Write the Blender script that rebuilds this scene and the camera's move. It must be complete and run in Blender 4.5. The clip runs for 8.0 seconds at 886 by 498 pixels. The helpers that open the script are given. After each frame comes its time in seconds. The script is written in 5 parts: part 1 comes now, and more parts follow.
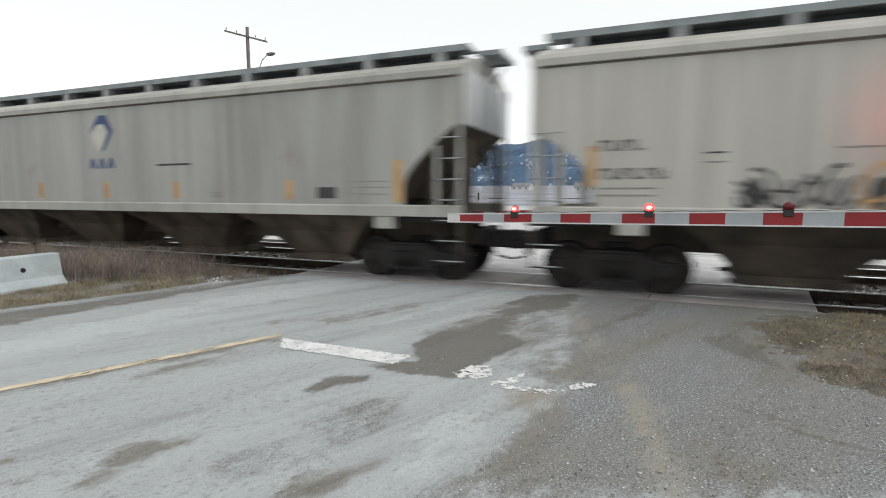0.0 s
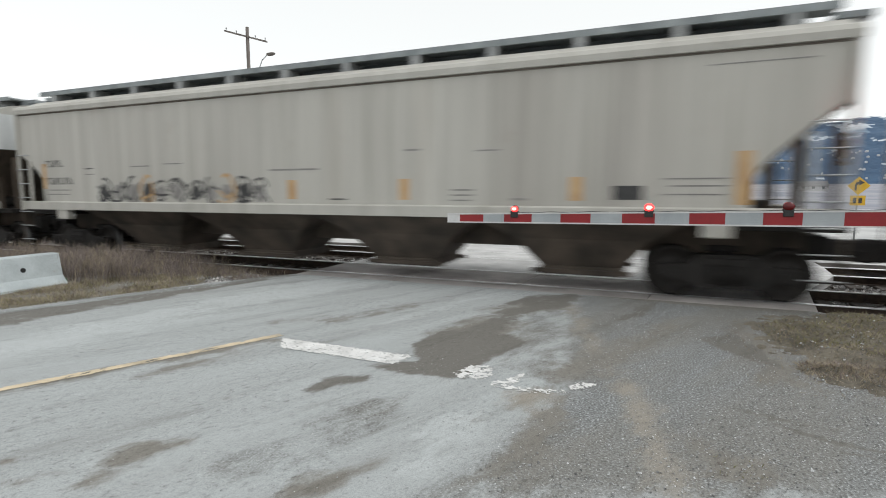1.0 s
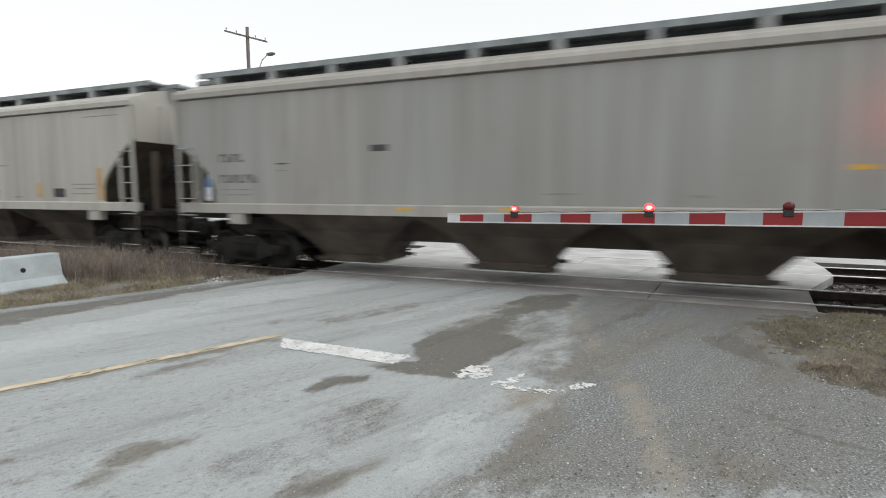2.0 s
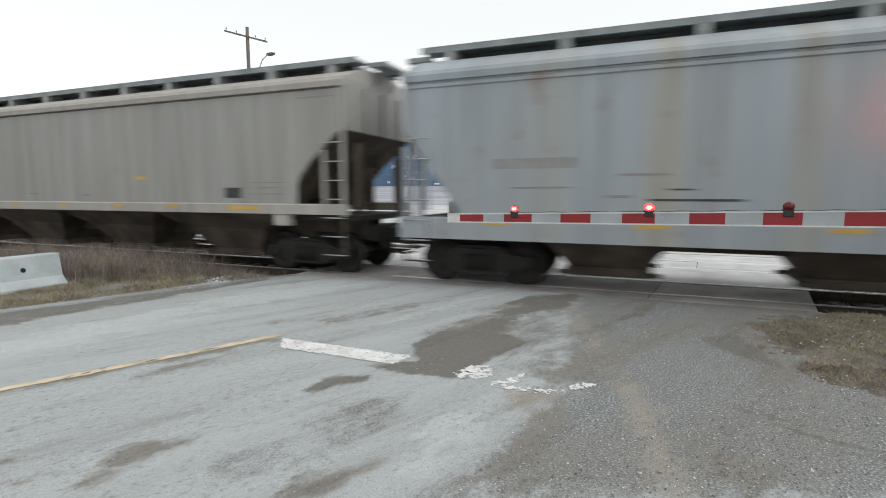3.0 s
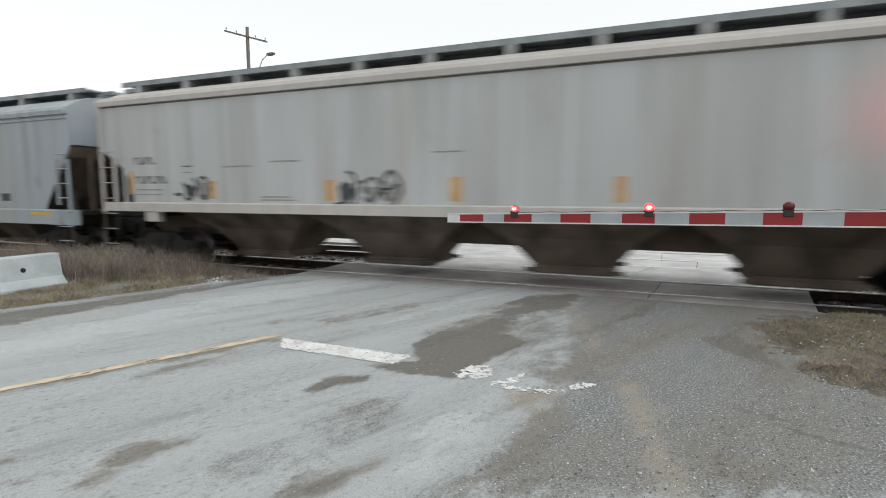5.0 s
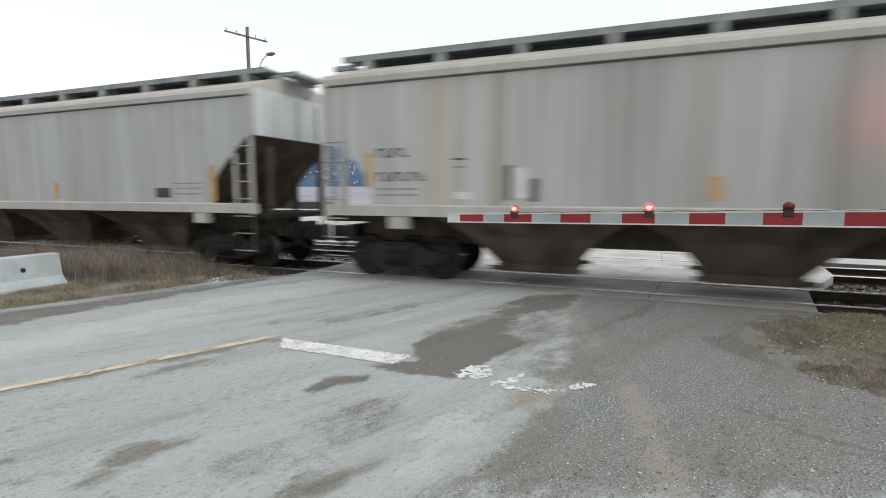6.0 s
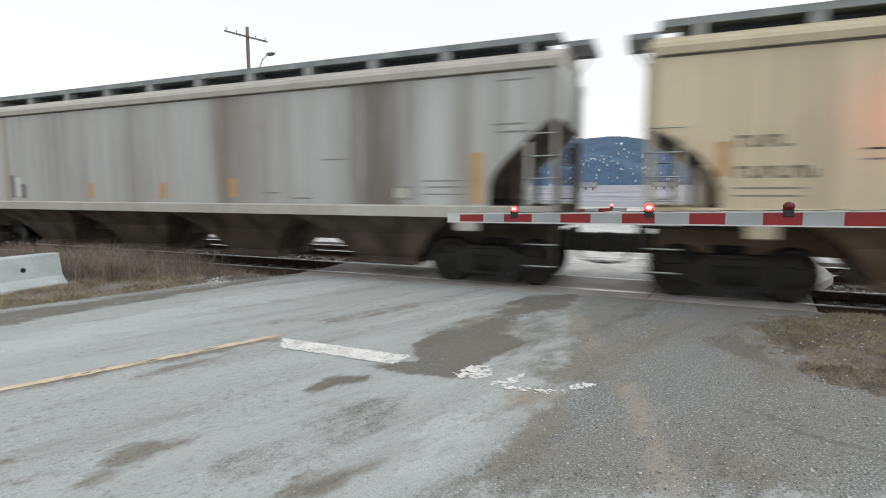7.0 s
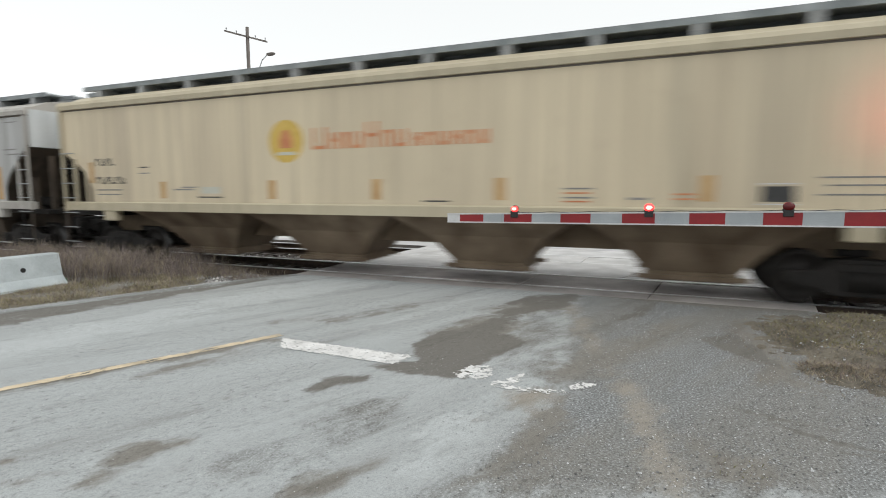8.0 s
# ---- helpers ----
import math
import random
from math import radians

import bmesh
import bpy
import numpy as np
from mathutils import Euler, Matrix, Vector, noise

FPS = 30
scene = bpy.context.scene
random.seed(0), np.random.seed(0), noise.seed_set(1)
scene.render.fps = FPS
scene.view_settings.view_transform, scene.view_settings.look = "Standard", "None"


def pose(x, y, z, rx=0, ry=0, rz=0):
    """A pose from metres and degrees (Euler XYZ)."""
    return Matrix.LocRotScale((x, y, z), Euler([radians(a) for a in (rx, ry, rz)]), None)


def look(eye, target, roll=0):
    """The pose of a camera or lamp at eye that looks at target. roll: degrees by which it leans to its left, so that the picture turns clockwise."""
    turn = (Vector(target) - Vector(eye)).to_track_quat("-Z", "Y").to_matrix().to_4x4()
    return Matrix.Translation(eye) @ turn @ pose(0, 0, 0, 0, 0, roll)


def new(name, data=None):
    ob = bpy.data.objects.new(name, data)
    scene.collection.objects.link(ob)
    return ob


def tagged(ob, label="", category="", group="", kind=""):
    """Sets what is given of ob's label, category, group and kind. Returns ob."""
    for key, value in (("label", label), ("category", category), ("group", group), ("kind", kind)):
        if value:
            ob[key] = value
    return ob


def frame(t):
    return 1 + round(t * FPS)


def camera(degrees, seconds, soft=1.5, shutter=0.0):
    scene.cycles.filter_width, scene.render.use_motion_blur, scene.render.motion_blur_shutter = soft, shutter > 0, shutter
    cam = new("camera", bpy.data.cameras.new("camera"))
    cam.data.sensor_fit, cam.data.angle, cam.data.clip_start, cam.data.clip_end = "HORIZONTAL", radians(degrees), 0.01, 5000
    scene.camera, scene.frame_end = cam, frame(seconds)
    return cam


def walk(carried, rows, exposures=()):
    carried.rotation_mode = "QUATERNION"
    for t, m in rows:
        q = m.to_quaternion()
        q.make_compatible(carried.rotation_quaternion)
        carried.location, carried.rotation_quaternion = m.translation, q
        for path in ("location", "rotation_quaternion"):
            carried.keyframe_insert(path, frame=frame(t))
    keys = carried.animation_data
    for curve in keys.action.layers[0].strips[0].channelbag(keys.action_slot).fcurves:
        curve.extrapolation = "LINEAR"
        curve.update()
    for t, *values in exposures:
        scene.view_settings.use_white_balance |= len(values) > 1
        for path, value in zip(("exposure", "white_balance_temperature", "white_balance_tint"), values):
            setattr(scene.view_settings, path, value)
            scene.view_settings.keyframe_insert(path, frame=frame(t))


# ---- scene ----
F_ANGLE = 82.14
cam = camera(F_ANGLE, 8.0, soft=1.0, shutter=0.5)
EYE = (0.0, 0.0, 1.868)
TARGET = (math.sin(-0.3842) * math.cos(0.1104), math.cos(-0.3842) * math.cos(0.1104), 1.868 - math.sin(0.1104))
walk(cam, [(0.0, look(EYE, TARGET)), (8.0, look(EYE, TARGET))], exposures=[(0.0, 0.0), (8.0, 0.0)])

# ---- light: a bright overcast sky and a weak, very soft sun ----
world = bpy.data.worlds.new("overcast_sky")
scene.world = world
world.use_nodes = True
wn, wl = world.node_tree.nodes, world.node_tree.links
sky = wn.new("ShaderNodeTexSky")
sky.sky_type, sky.sun_disc = "NISHITA", False
sky.sun_elevation, sky.sun_rotation = radians(49), radians(95)
grey = wn.new("ShaderNodeHueSaturation")
grey.inputs["Saturation"].default_value = 0.12
cloud = wn.new("ShaderNodeMix")
cloud.data_type = "RGBA"
cloud.inputs["Factor"].default_value = 0.6
cloud.inputs["B"].default_value = (9.6, 9.9, 9.8, 1)
wl.new(sky.outputs["Color"], grey.inputs["Color"])
wl.new(grey.outputs["Color"], cloud.inputs["A"])
wl.new(cloud.outputs["Result"], wn["Background"].inputs["Color"])
wn["Background"].inputs["Strength"].default_value = 0.13
sun = new("sun", bpy.data.lights.new("sun", "SUN"))
sun.data.energy, sun.data.angle, sun.data.color = 1.1, radians(35), (1.0, 0.98, 0.95)
sun.matrix_world = look((12, -1, 14), (0, 0, 0))

# ---- materials ----


def shader(name):
    m = bpy.data.materials.new(name)
    m.use_nodes = True
    return m, m.node_tree.nodes, m.node_tree.links, m.node_tree.nodes["Principled BSDF"]


def ramp(n, stops):
    r = n.new("ShaderNodeValToRGB")
    e = r.color_ramp.elements
    while len(e) < len(stops):
        e.new(0.5)
    for el, (p, c) in zip(e, stops):
        el.position, el.color = p, (*c, 1)
    return r


def noise_tex(n, l, vec, scale, detail=4, stretch=(1, 1, 1), turn=0.0, rough=0.5):
    mp = n.new("ShaderNodeMapping")
    mp.inputs["Scale"].default_value = stretch
    if turn:
        rot = n.new("ShaderNodeMapping")
        rot.inputs["Rotation"].default_value = (0, 0, radians(turn))
        l.new(vec, rot.inputs["Vector"])
        vec = rot.outputs["Vector"]
    l.new(vec, mp.inputs["Vector"])
    t = n.new("ShaderNodeTexNoise")
    t.inputs["Scale"].default_value, t.inputs["Detail"].default_value, t.inputs["Roughness"].default_value = scale, detail, rough
    l.new(mp.outputs["Vector"], t.inputs["Vector"])
    return t.outputs["Fac"]


def blend(n, l, fac, a, b, mode="MIX"):
    x = n.new("ShaderNodeMix")
    x.data_type, x.blend_type = "RGBA", mode
    for key, v in (("Factor", fac), ("A", a), ("B", b)):
        if isinstance(v, (int, float)):
            x.inputs[key].default_value = v
        elif isinstance(v, tuple):
            x.inputs[key].default_value = (*v, 1)
        else:
            l.new(v, x.inputs[key])
    return x.outputs["Result"]


def bump(n, l, bs, height, strength, dist=0.01):
    b = n.new("ShaderNodeBump")
    b.inputs["Strength"].default_value, b.inputs["Distance"].default_value = strength, dist
    l.new(height, b.inputs["Height"])
    l.new(b.outputs["Normal"], bs.inputs["Normal"])


def surface(name, dark, light, scale=6.0, fine=60.0, rough=0.85, metal=0.0, relief=0.3, dist=0.01, stretch=(1, 1, 1), fine_amount=0.35):
    """A surface with stains at a large scale and grain at a fine one."""
    m, n, l, bs = shader(name)
    co = n.new("ShaderNodeTexCoord").outputs["Object"]
    big = noise_tex(n, l, co, scale, 6, stretch)
    small = noise_tex(n, l, co, fine, 5)
    r = ramp(n, [(0.32, dark), (0.68, light)])
    l.new(big, r.inputs["Fac"])
    g = ramp(n, [(0.3, (0.45, 0.45, 0.45)), (0.7, (1.0, 1.0, 1.0))])
    l.new(small, g.inputs["Fac"])
    col = blend(n, l, fine_amount, r.outputs["Color"], blend(n, l, 1.0, r.outputs["Color"], g.outputs["Color"], "MULTIPLY"))
    l.new(col, bs.inputs["Base Color"])
    bs.inputs["Roughness"].default_value, bs.inputs["Metallic"].default_value = rough, metal
    if relief:
        bump(n, l, bs, small, relief, dist)
    return m


def glow(name, color, strength):
    m, n, l, bs = shader(name)
    bs.inputs["Base Color"].default_value = (*color, 1)
    bs.inputs["Emission Color"].default_value = (*color, 1)
    bs.inputs["Emission Strength"].default_value = strength
    return m


def car_paint(name, base, streak, amount=0.5, rust=0.15, seed=0.0, bands=()):
    """Weathered wagon paint: vertical run-off streaks, broad panels of dirt, rust specks."""
    m, n, l, bs = shader(name)
    tc = n.new("ShaderNodeTexCoord").outputs["Object"]
    mv = n.new("ShaderNodeMapping")
    mv.inputs["Location"].default_value = (seed, seed * 0.37, 0)
    l.new(tc, mv.inputs["Vector"])
    co = mv.outputs["Vector"]
    runs = noise_tex(n, l, co, 1.0, 5, (2.2, 0.3, 0.10))
    broad = noise_tex(n, l, co, 1.0, 3, (0.45, 0.2, 0.12))
    cloud_ = noise_tex(n, l, co, 1.4, 6)
    grain = noise_tex(n, l, co, 45, 4)
    r1 = ramp(n, [(0.42, (0, 0, 0)), (0.72, (1, 1, 1))])
    l.new(runs, r1.inputs["Fac"])
    r2 = ramp(n, [(0.45, (0, 0, 0)), (0.75, (1, 1, 1))])
    l.new(broad, r2.inputs["Fac"])
    add = blend(n, l, 0.65, r1.outputs["Color"], r2.outputs["Color"])
    sc = blend(n, l, 1.0, add, (amount, amount, amount), "MULTIPLY")
    c1 = blend(n, l, sc, base, streak)
    if bands:
        xyz = n.new("ShaderNodeSeparateXYZ")
        l.new(tc, xyz.inputs["Vector"])
        ragged_edge = noise_tex(n, l, co, 1.0, 6, (5.0, 0.3, 0.5))
        for at, half, much, tone in bands:
            d = n.new("ShaderNodeMath")
            d.operation, d.inputs[1].default_value = "SUBTRACT", at
            l.new(xyz.outputs["X"], d.inputs[0])
            ab = n.new("ShaderNodeMath")
            ab.operation = "ABSOLUTE"
            l.new(d.outputs[0], ab.inputs[0])
            e = n.new("ShaderNodeMath")
            e.operation, e.inputs[1].default_value = "MULTIPLY_ADD", -1.2 * half
            l.new(ragged_edge, e.inputs[0])
            l.new(ab.outputs[0], e.inputs[2])
            mr = n.new("ShaderNodeMapRange")
            mr.interpolation_type = "SMOOTHSTEP"
            mr.inputs["From Min"].default_value, mr.inputs["From Max"].default_value = half * 0.7, -half * 0.6
            mr.inputs["To Max"].default_value = much
            l.new(e.outputs[0], mr.inputs["Value"])
            c1 = blend(n, l, mr.outputs["Result"], c1, tone)
    r3 = ramp(n, [(0.62, (0, 0, 0)), (0.74, (1, 1, 1))])
    l.new(cloud_, r3.inputs["Fac"])
    c2 = blend(n, l, blend(n, l, 1.0, r3.outputs["Color"], (rust, rust, rust), "MULTIPLY"), c1, (0.20, 0.10, 0.05))
    g = ramp(n, [(0.3, (0.94, 0.94, 0.94)), (0.7, (1, 1, 1))])
    l.new(grain, g.inputs["Fac"])
    fine = noise_tex(n, l, co, 1.0, 6, (6.5, 0.3, 0.22))
    rf = ramp(n, [(0.30, (0.80, 0.79, 0.77)), (0.46, (0.98, 0.98, 0.98)), (0.56, (1.0, 1.0, 1.0)), (0.72, (1.20, 1.21, 1.22))])
    l.new(fine, rf.inputs["Fac"])
    c2 = blend(n, l, 0.9, c2, rf.outputs["Color"], "MULTIPLY")
    l.new(blend(n, l, 1.0, c2, g.outputs["Color"], "MULTIPLY"), bs.inputs["Base Color"])
    bs.inputs["Roughness"].default_value = 0.55
    bump(n, l, bs, cloud_, 0.12, 0.02)
    return m


M = {
    "ground": surface("dirt_and_gravel", (0.17, 0.16, 0.145), (0.27, 0.26, 0.24), 0.5, 40, 0.95, relief=0.6, fine_amount=0.6),
    "yard": surface("pale_yard_gravel", (0.42, 0.42, 0.42), (0.62, 0.62, 0.61), 0.4, 30, 0.9, relief=0.5),
    "white_paint": surface("worn_white_road_paint", (0.64, 0.64, 0.63), (0.88, 0.88, 0.87), 5, 60, 0.7, relief=0.2),
    "yellow_paint": surface("worn_yellow_road_paint", (0.46, 0.39, 0.28), (0.72, 0.60, 0.42), 4, 60, 0.7, relief=0.2),
    "concrete": surface("weathered_concrete", (0.36, 0.40, 0.415), (0.50, 0.55, 0.565), 2.5, 50, 0.85, relief=0.25),
    "panel": surface("dusty_crossing_panel", (0.32, 0.295, 0.28), (0.50, 0.465, 0.445), 1.2, 50, 0.85, relief=0.3),
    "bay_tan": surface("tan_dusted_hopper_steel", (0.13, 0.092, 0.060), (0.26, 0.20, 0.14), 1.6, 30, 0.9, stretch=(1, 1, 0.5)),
    "panel_pale": surface("pale_crossing_concrete", (0.46, 0.455, 0.45), (0.66, 0.655, 0.65), 1.2, 50, 0.8, relief=0.3),
    "ballast": surface("grey_ballast_stone", (0.14, 0.135, 0.13), (0.36, 0.35, 0.34), 7, 60, 0.9, relief=0.3),
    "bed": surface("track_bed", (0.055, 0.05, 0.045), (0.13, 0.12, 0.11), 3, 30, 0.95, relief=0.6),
    "tie": surface("creosoted_tie_wood", (0.035, 0.028, 0.024), (0.10, 0.085, 0.075), 4, 40, 0.85, stretch=(4, 0.6, 1)),
    "rail_side": surface("rusty_rail_steel", (0.035, 0.025, 0.02), (0.08, 0.055, 0.04), 8, 60, 0.8, metal=0.2),
    "rail_top": surface("polished_rail_head", (0.72, 0.72, 0.72), (0.88, 0.88, 0.88), 3, 60, 0.32, metal=0.8, relief=0.05, stretch=(0.2, 4, 1)),
    "dark_steel": surface("grimy_dark_steel", (0.008, 0.0075, 0.007), (0.026, 0.022, 0.02), 4, 40, 0.75, metal=0.1),
    "wheel": surface("rolling_wheel_steel", (0.012, 0.010, 0.009), (0.032, 0.027, 0.024), 5, 40, 0.6, metal=0.3),
    "tread": surface("bright_wheel_tread", (0.06, 0.06, 0.06), (0.12, 0.12, 0.12), 5, 40, 0.5, metal=0.8),
    # dusty bay steel, its colours darkened further for the shade below the bodies
    "bay": surface("dusty_shaded_hopper_steel", (0.045, 0.035, 0.027), (0.135, 0.105, 0.08), 1.6, 30, 0.9, stretch=(1, 1, 0.5)),
    "bay_dark": surface("dark_shaded_hopper_steel", (0.045, 0.038, 0.032), (0.12, 0.095, 0.075), 1.6, 30, 0.9),
    "slope": surface("dark_brown_slope_steel", (0.045, 0.035, 0.026), (0.13, 0.10, 0.075), 1.6, 30, 0.9, stretch=(1, 1, 0.5)),
    "walk_grey": surface("galvanised_walkway_grating", (0.19, 0.215, 0.225), (0.36, 0.39, 0.40), 2, 60, 0.6, metal=0.2),
    "bracket_grey": surface("weathered_bracket_steel", (0.27, 0.285, 0.29), (0.42, 0.43, 0.43), 3, 50, 0.7),
    "roof_dark": surface("dark_roof_trough", (0.10, 0.115, 0.125), (0.20, 0.22, 0.23), 2, 50, 0.7),
    "black": surface("black_stencil_paint", (0.03, 0.03, 0.032), (0.07, 0.07, 0.07), 9, 60, 0.7, relief=0),
    "faint": surface("faded_stencil_paint", (0.22, 0.21, 0.20), (0.32, 0.31, 0.30), 9, 60, 0.7, relief=0),
    "orange": surface("faded_orange_reflector", (0.48, 0.27, 0.10), (0.60, 0.38, 0.17), 4, 60, 0.6, relief=0),
    "amber": surface("amber_reflector", (0.55, 0.33, 0.06), (0.70, 0.45, 0.10), 4, 60, 0.5, relief=0),
    "blue": surface("blue_logo_paint", (0.035, 0.065, 0.17), (0.055, 0.10, 0.24), 6, 60, 0.6, relief=0),
    "cream": surface("cream_logo_paint", (0.55, 0.55, 0.48), (0.68, 0.67, 0.58), 6, 60, 0.6, relief=0),
    "sun_yellow": surface("yellow_logo_paint", (0.62, 0.42, 0.08), (0.75, 0.52, 0.14), 6, 60, 0.6, relief=0),
    "red_orange": surface("orange_lettering_paint", (0.58, 0.21, 0.09), (0.68, 0.30, 0.14), 6, 60, 0.6, relief=0),
    "white_decal": surface("white_decal", (0.6, 0.6, 0.6), (0.75, 0.75, 0.75), 6, 60, 0.6, relief=0),
    # white toned down to blue-grey for the shade on the arm's face
    "arm_white": surface("arm_shaded_white_sheeting", (0.33, 0.36, 0.38), (0.42, 0.45, 0.47), 3, 80, 0.45, relief=0),
    "arm_red": surface("arm_red_sheeting", (0.23, 0.008, 0.012), (0.32, 0.014, 0.018), 3, 80, 0.4, relief=0),
    "arm_edge": surface("arm_aluminium_edge", (0.6, 0.6, 0.6), (0.72, 0.72, 0.72), 3, 80, 0.4, metal=0.4, relief=0),
    "lamp_black": surface("black_lamp_housing", (0.012, 0.012, 0.012), (0.03, 0.03, 0.03), 8, 60, 0.5),
    "lens_off": surface("dark_red_lens", (0.10, 0.004, 0.006), (0.16, 0.008, 0.01), 8, 60, 0.25, relief=0),
    "lens_on": glow("lit_red_lens", (1.0, 0.03, 0.03), 3.0),
    "beam": glow("lit_flasher_lens", (1.0, 0.05, 0.05), 65.0),
    "lens_hot": glow("lit_lamp_centre", (1.0, 0.30, 0.24), 5.0),
    "pole_wood": surface("weathered_pole_wood", (0.11, 0.095, 0.085), (0.20, 0.18, 0.165), 3, 30, 0.9, stretch=(4, 4, 0.3)),
    "galv": surface("galvanised_steel", (0.34, 0.35, 0.36), (0.5, 0.51, 0.52), 5, 60, 0.5, metal=0.6),
    "sign_yellow": surface("yellow_warning_sheeting", (0.72, 0.42, 0.03), (0.80, 0.50, 0.05), 5, 60, 0.5, relief=0),
    "straw": surface("dry_straw_grass", (0.22, 0.18, 0.125), (0.44, 0.375, 0.27), 3, 60, 0.9, relief=0),
    "green_grass": surface("dull_green_grass", (0.17, 0.17, 0.075), (0.36, 0.33, 0.17), 3, 60, 0.9, relief=0),
    "weed": surface("dead_brown_weeds", (0.11, 0.088, 0.082), (0.31, 0.26, 0.245), 3, 60, 0.95, relief=0),
    "soil": surface("brown_verge_soil", (0.12, 0.105, 0.082), (0.25, 0.225, 0.18), 2.2, 30, 0.95, relief=0.8, dist=0.02, fine_amount=0.7),
    # end sheets paler and bluer than the sides, with skylight put into the paint
    "end_paint": surface("pale_skylit_end_paint", (0.50, 0.525, 0.53), (0.66, 0.685, 0.69), 1.2, 40, 0.6, relief=0.1, stretch=(1, 2, 0.3)),
    # brown line colour that holds the eave's shadow along with drip stain
    "seam": surface("eave_shadow_stain", (0.10, 0.085, 0.07), (0.20, 0.175, 0.15), 3, 40, 0.85, relief=0),
    "moss": surface("green_mossy_concrete", (0.10, 0.16, 0.10), (0.22, 0.30, 0.20), 8, 60, 0.9),
    # blue distance haze is mixed into the far field, forest and snow colours
    "field": surface("hazy_winter_field", (0.17, 0.19, 0.24), (0.44, 0.43, 0.46), 0.03, 0.3, 0.95, relief=0),
    "forest": surface("haze_blue_forest", (0.035, 0.075, 0.14), (0.075, 0.135, 0.225), 0.01, 0.12, 0.95, relief=0.4, dist=4.0),
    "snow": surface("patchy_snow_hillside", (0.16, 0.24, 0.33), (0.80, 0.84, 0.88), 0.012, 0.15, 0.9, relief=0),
    "house": surface("pale_house_siding", (0.55, 0.55, 0.56), (0.7, 0.7, 0.71), 0.4, 8, 0.8, relief=0),
    "house_roof": surface("grey_house_roof", (0.16, 0.16, 0.17), (0.26, 0.26, 0.27), 0.4, 8, 0.8, relief=0),
}


def asphalt():
    """Old grey asphalt; damp, stained, gravelled, dirty and polished areas follow the masks laid on the road's mesh."""
    m, n, l, bs = shader("old_grey_asphalt")
    co = n.new("ShaderNodeTexCoord").outputs["Object"]
    big = noise_tex(n, l, co, 0.9, 8, (1.5, 0.22, 1), 25, 0.62)
    mid = noise_tex(n, l, co, 4.0, 9, (1.2, 0.16, 1), 25, 0.68)
    breakup = noise_tex(n, l, co, 3.4, 10, (1, 0.5, 1), 25, 0.72)
    pits = noise_tex(n, l, co, 24, 7, (1.0, 0.55, 1), 24, 0.75)
    clusters = noise_tex(n, l, co, 1.7, 5, (1.0, 0.5, 1), 24, 0.6)
    speck = noise_tex(n, l, co, 62, 4)
    tiny = noise_tex(n, l, co, 170, 3)

    def mask(name, sharp=0.20):
        at = n.new("ShaderNodeAttribute")
        at.attribute_name = name
        x = n.new("ShaderNodeMath")
        x.operation, x.inputs[1].default_value = "ADD", -0.5
        l.new(breakup, x.inputs[0])
        y = n.new("ShaderNodeMath")
        y.operation, y.inputs[1].default_value = "MULTIPLY_ADD", 1.9
        l.new(x.outputs[0], y.inputs[0])
        l.new(at.outputs["Fac"], y.inputs[2])
        r = n.new("ShaderNodeMapRange")
        r.interpolation_type = "SMOOTHSTEP"
        r.inputs["From Min"].default_value, r.inputs["From Max"].default_value = 0.5 - sharp, 0.5 + sharp
        l.new(y.outputs[0], r.inputs["Value"])
        return r.outputs["Result"]
    r = ramp(n, [(0.30, (0.29, 0.30, 0.298)), (0.46, (0.355, 0.374, 0.377)), (0.70, (0.405, 0.43, 0.435))])
    l.new(big, r.inputs["Fac"])
    c = r.outputs["Color"]
    g = ramp(n, [(0.34, (0.11, 0.111, 0.108)), (0.47, (0.182, 0.188, 0.188)), (0.58, (0.24, 0.252, 0.256)), (0.70, (0.50, 0.53, 0.54))])
    l.new(speck, g.inputs["Fac"])
    c = blend(n, l, mask("pale"), c, (0.43, 0.455, 0.46))
    rb = ramp(n, [(0.40, (0.0, 0.0, 0.0)), (0.56, (1.0, 1.0, 1.0))])
    l.new(big, rb.inputs["Fac"])
    gm = blend(n, l, blend(n, l, 1.0, rb.outputs["Color"], (0.5, 0.5, 0.5), "MULTIPLY"), g.outputs["Color"], (0.198, 0.188, 0.166))
    c = blend(n, l, mask("gravel", 0.28), c, gm)
    c = blend(n, l, mask("tan", 0.32), c, (0.285, 0.262, 0.225))
    c = blend(n, l, mask("brown", 0.24), c, (0.20, 0.19, 0.17))
    c = blend(n, l, mask("damp"), c, (0.155, 0.148, 0.134))
    r2 = ramp(n, [(0.28, (0.74, 0.73, 0.71)), (0.46, (1.0, 1.0, 1.0)), (0.75, (1.08, 1.08, 1.08))])
    l.new(mid, r2.inputs["Fac"])
    r3 = ramp(n, [(0.33, (0.76, 0.76, 0.75)), (0.46, (0.97, 0.97, 0.97)), (0.6, (1.0, 1.0, 1.0)), (0.74, (1.18, 1.18, 1.18))])
    l.new(speck, r3.inputs["Fac"])
    r5 = ramp(n, [(0.36, (0.55, 0.54, 0.53)), (0.45, (0.95, 0.95, 0.95)), (0.56, (1.0, 1.0, 1.0)), (0.68, (1.22, 1.22, 1.22))])
    l.new(pits, r5.inputs["Fac"])
    rc = ramp(n, [(0.38, (0.30, 0.30, 0.30)), (0.60, (1.0, 1.0, 1.0))])
    l.new(clusters, rc.inputs["Fac"])
    c = blend(n, l, rc.outputs["Color"], c, blend(n, l, 1.0, c, r5.outputs["Color"], "MULTIPLY"))
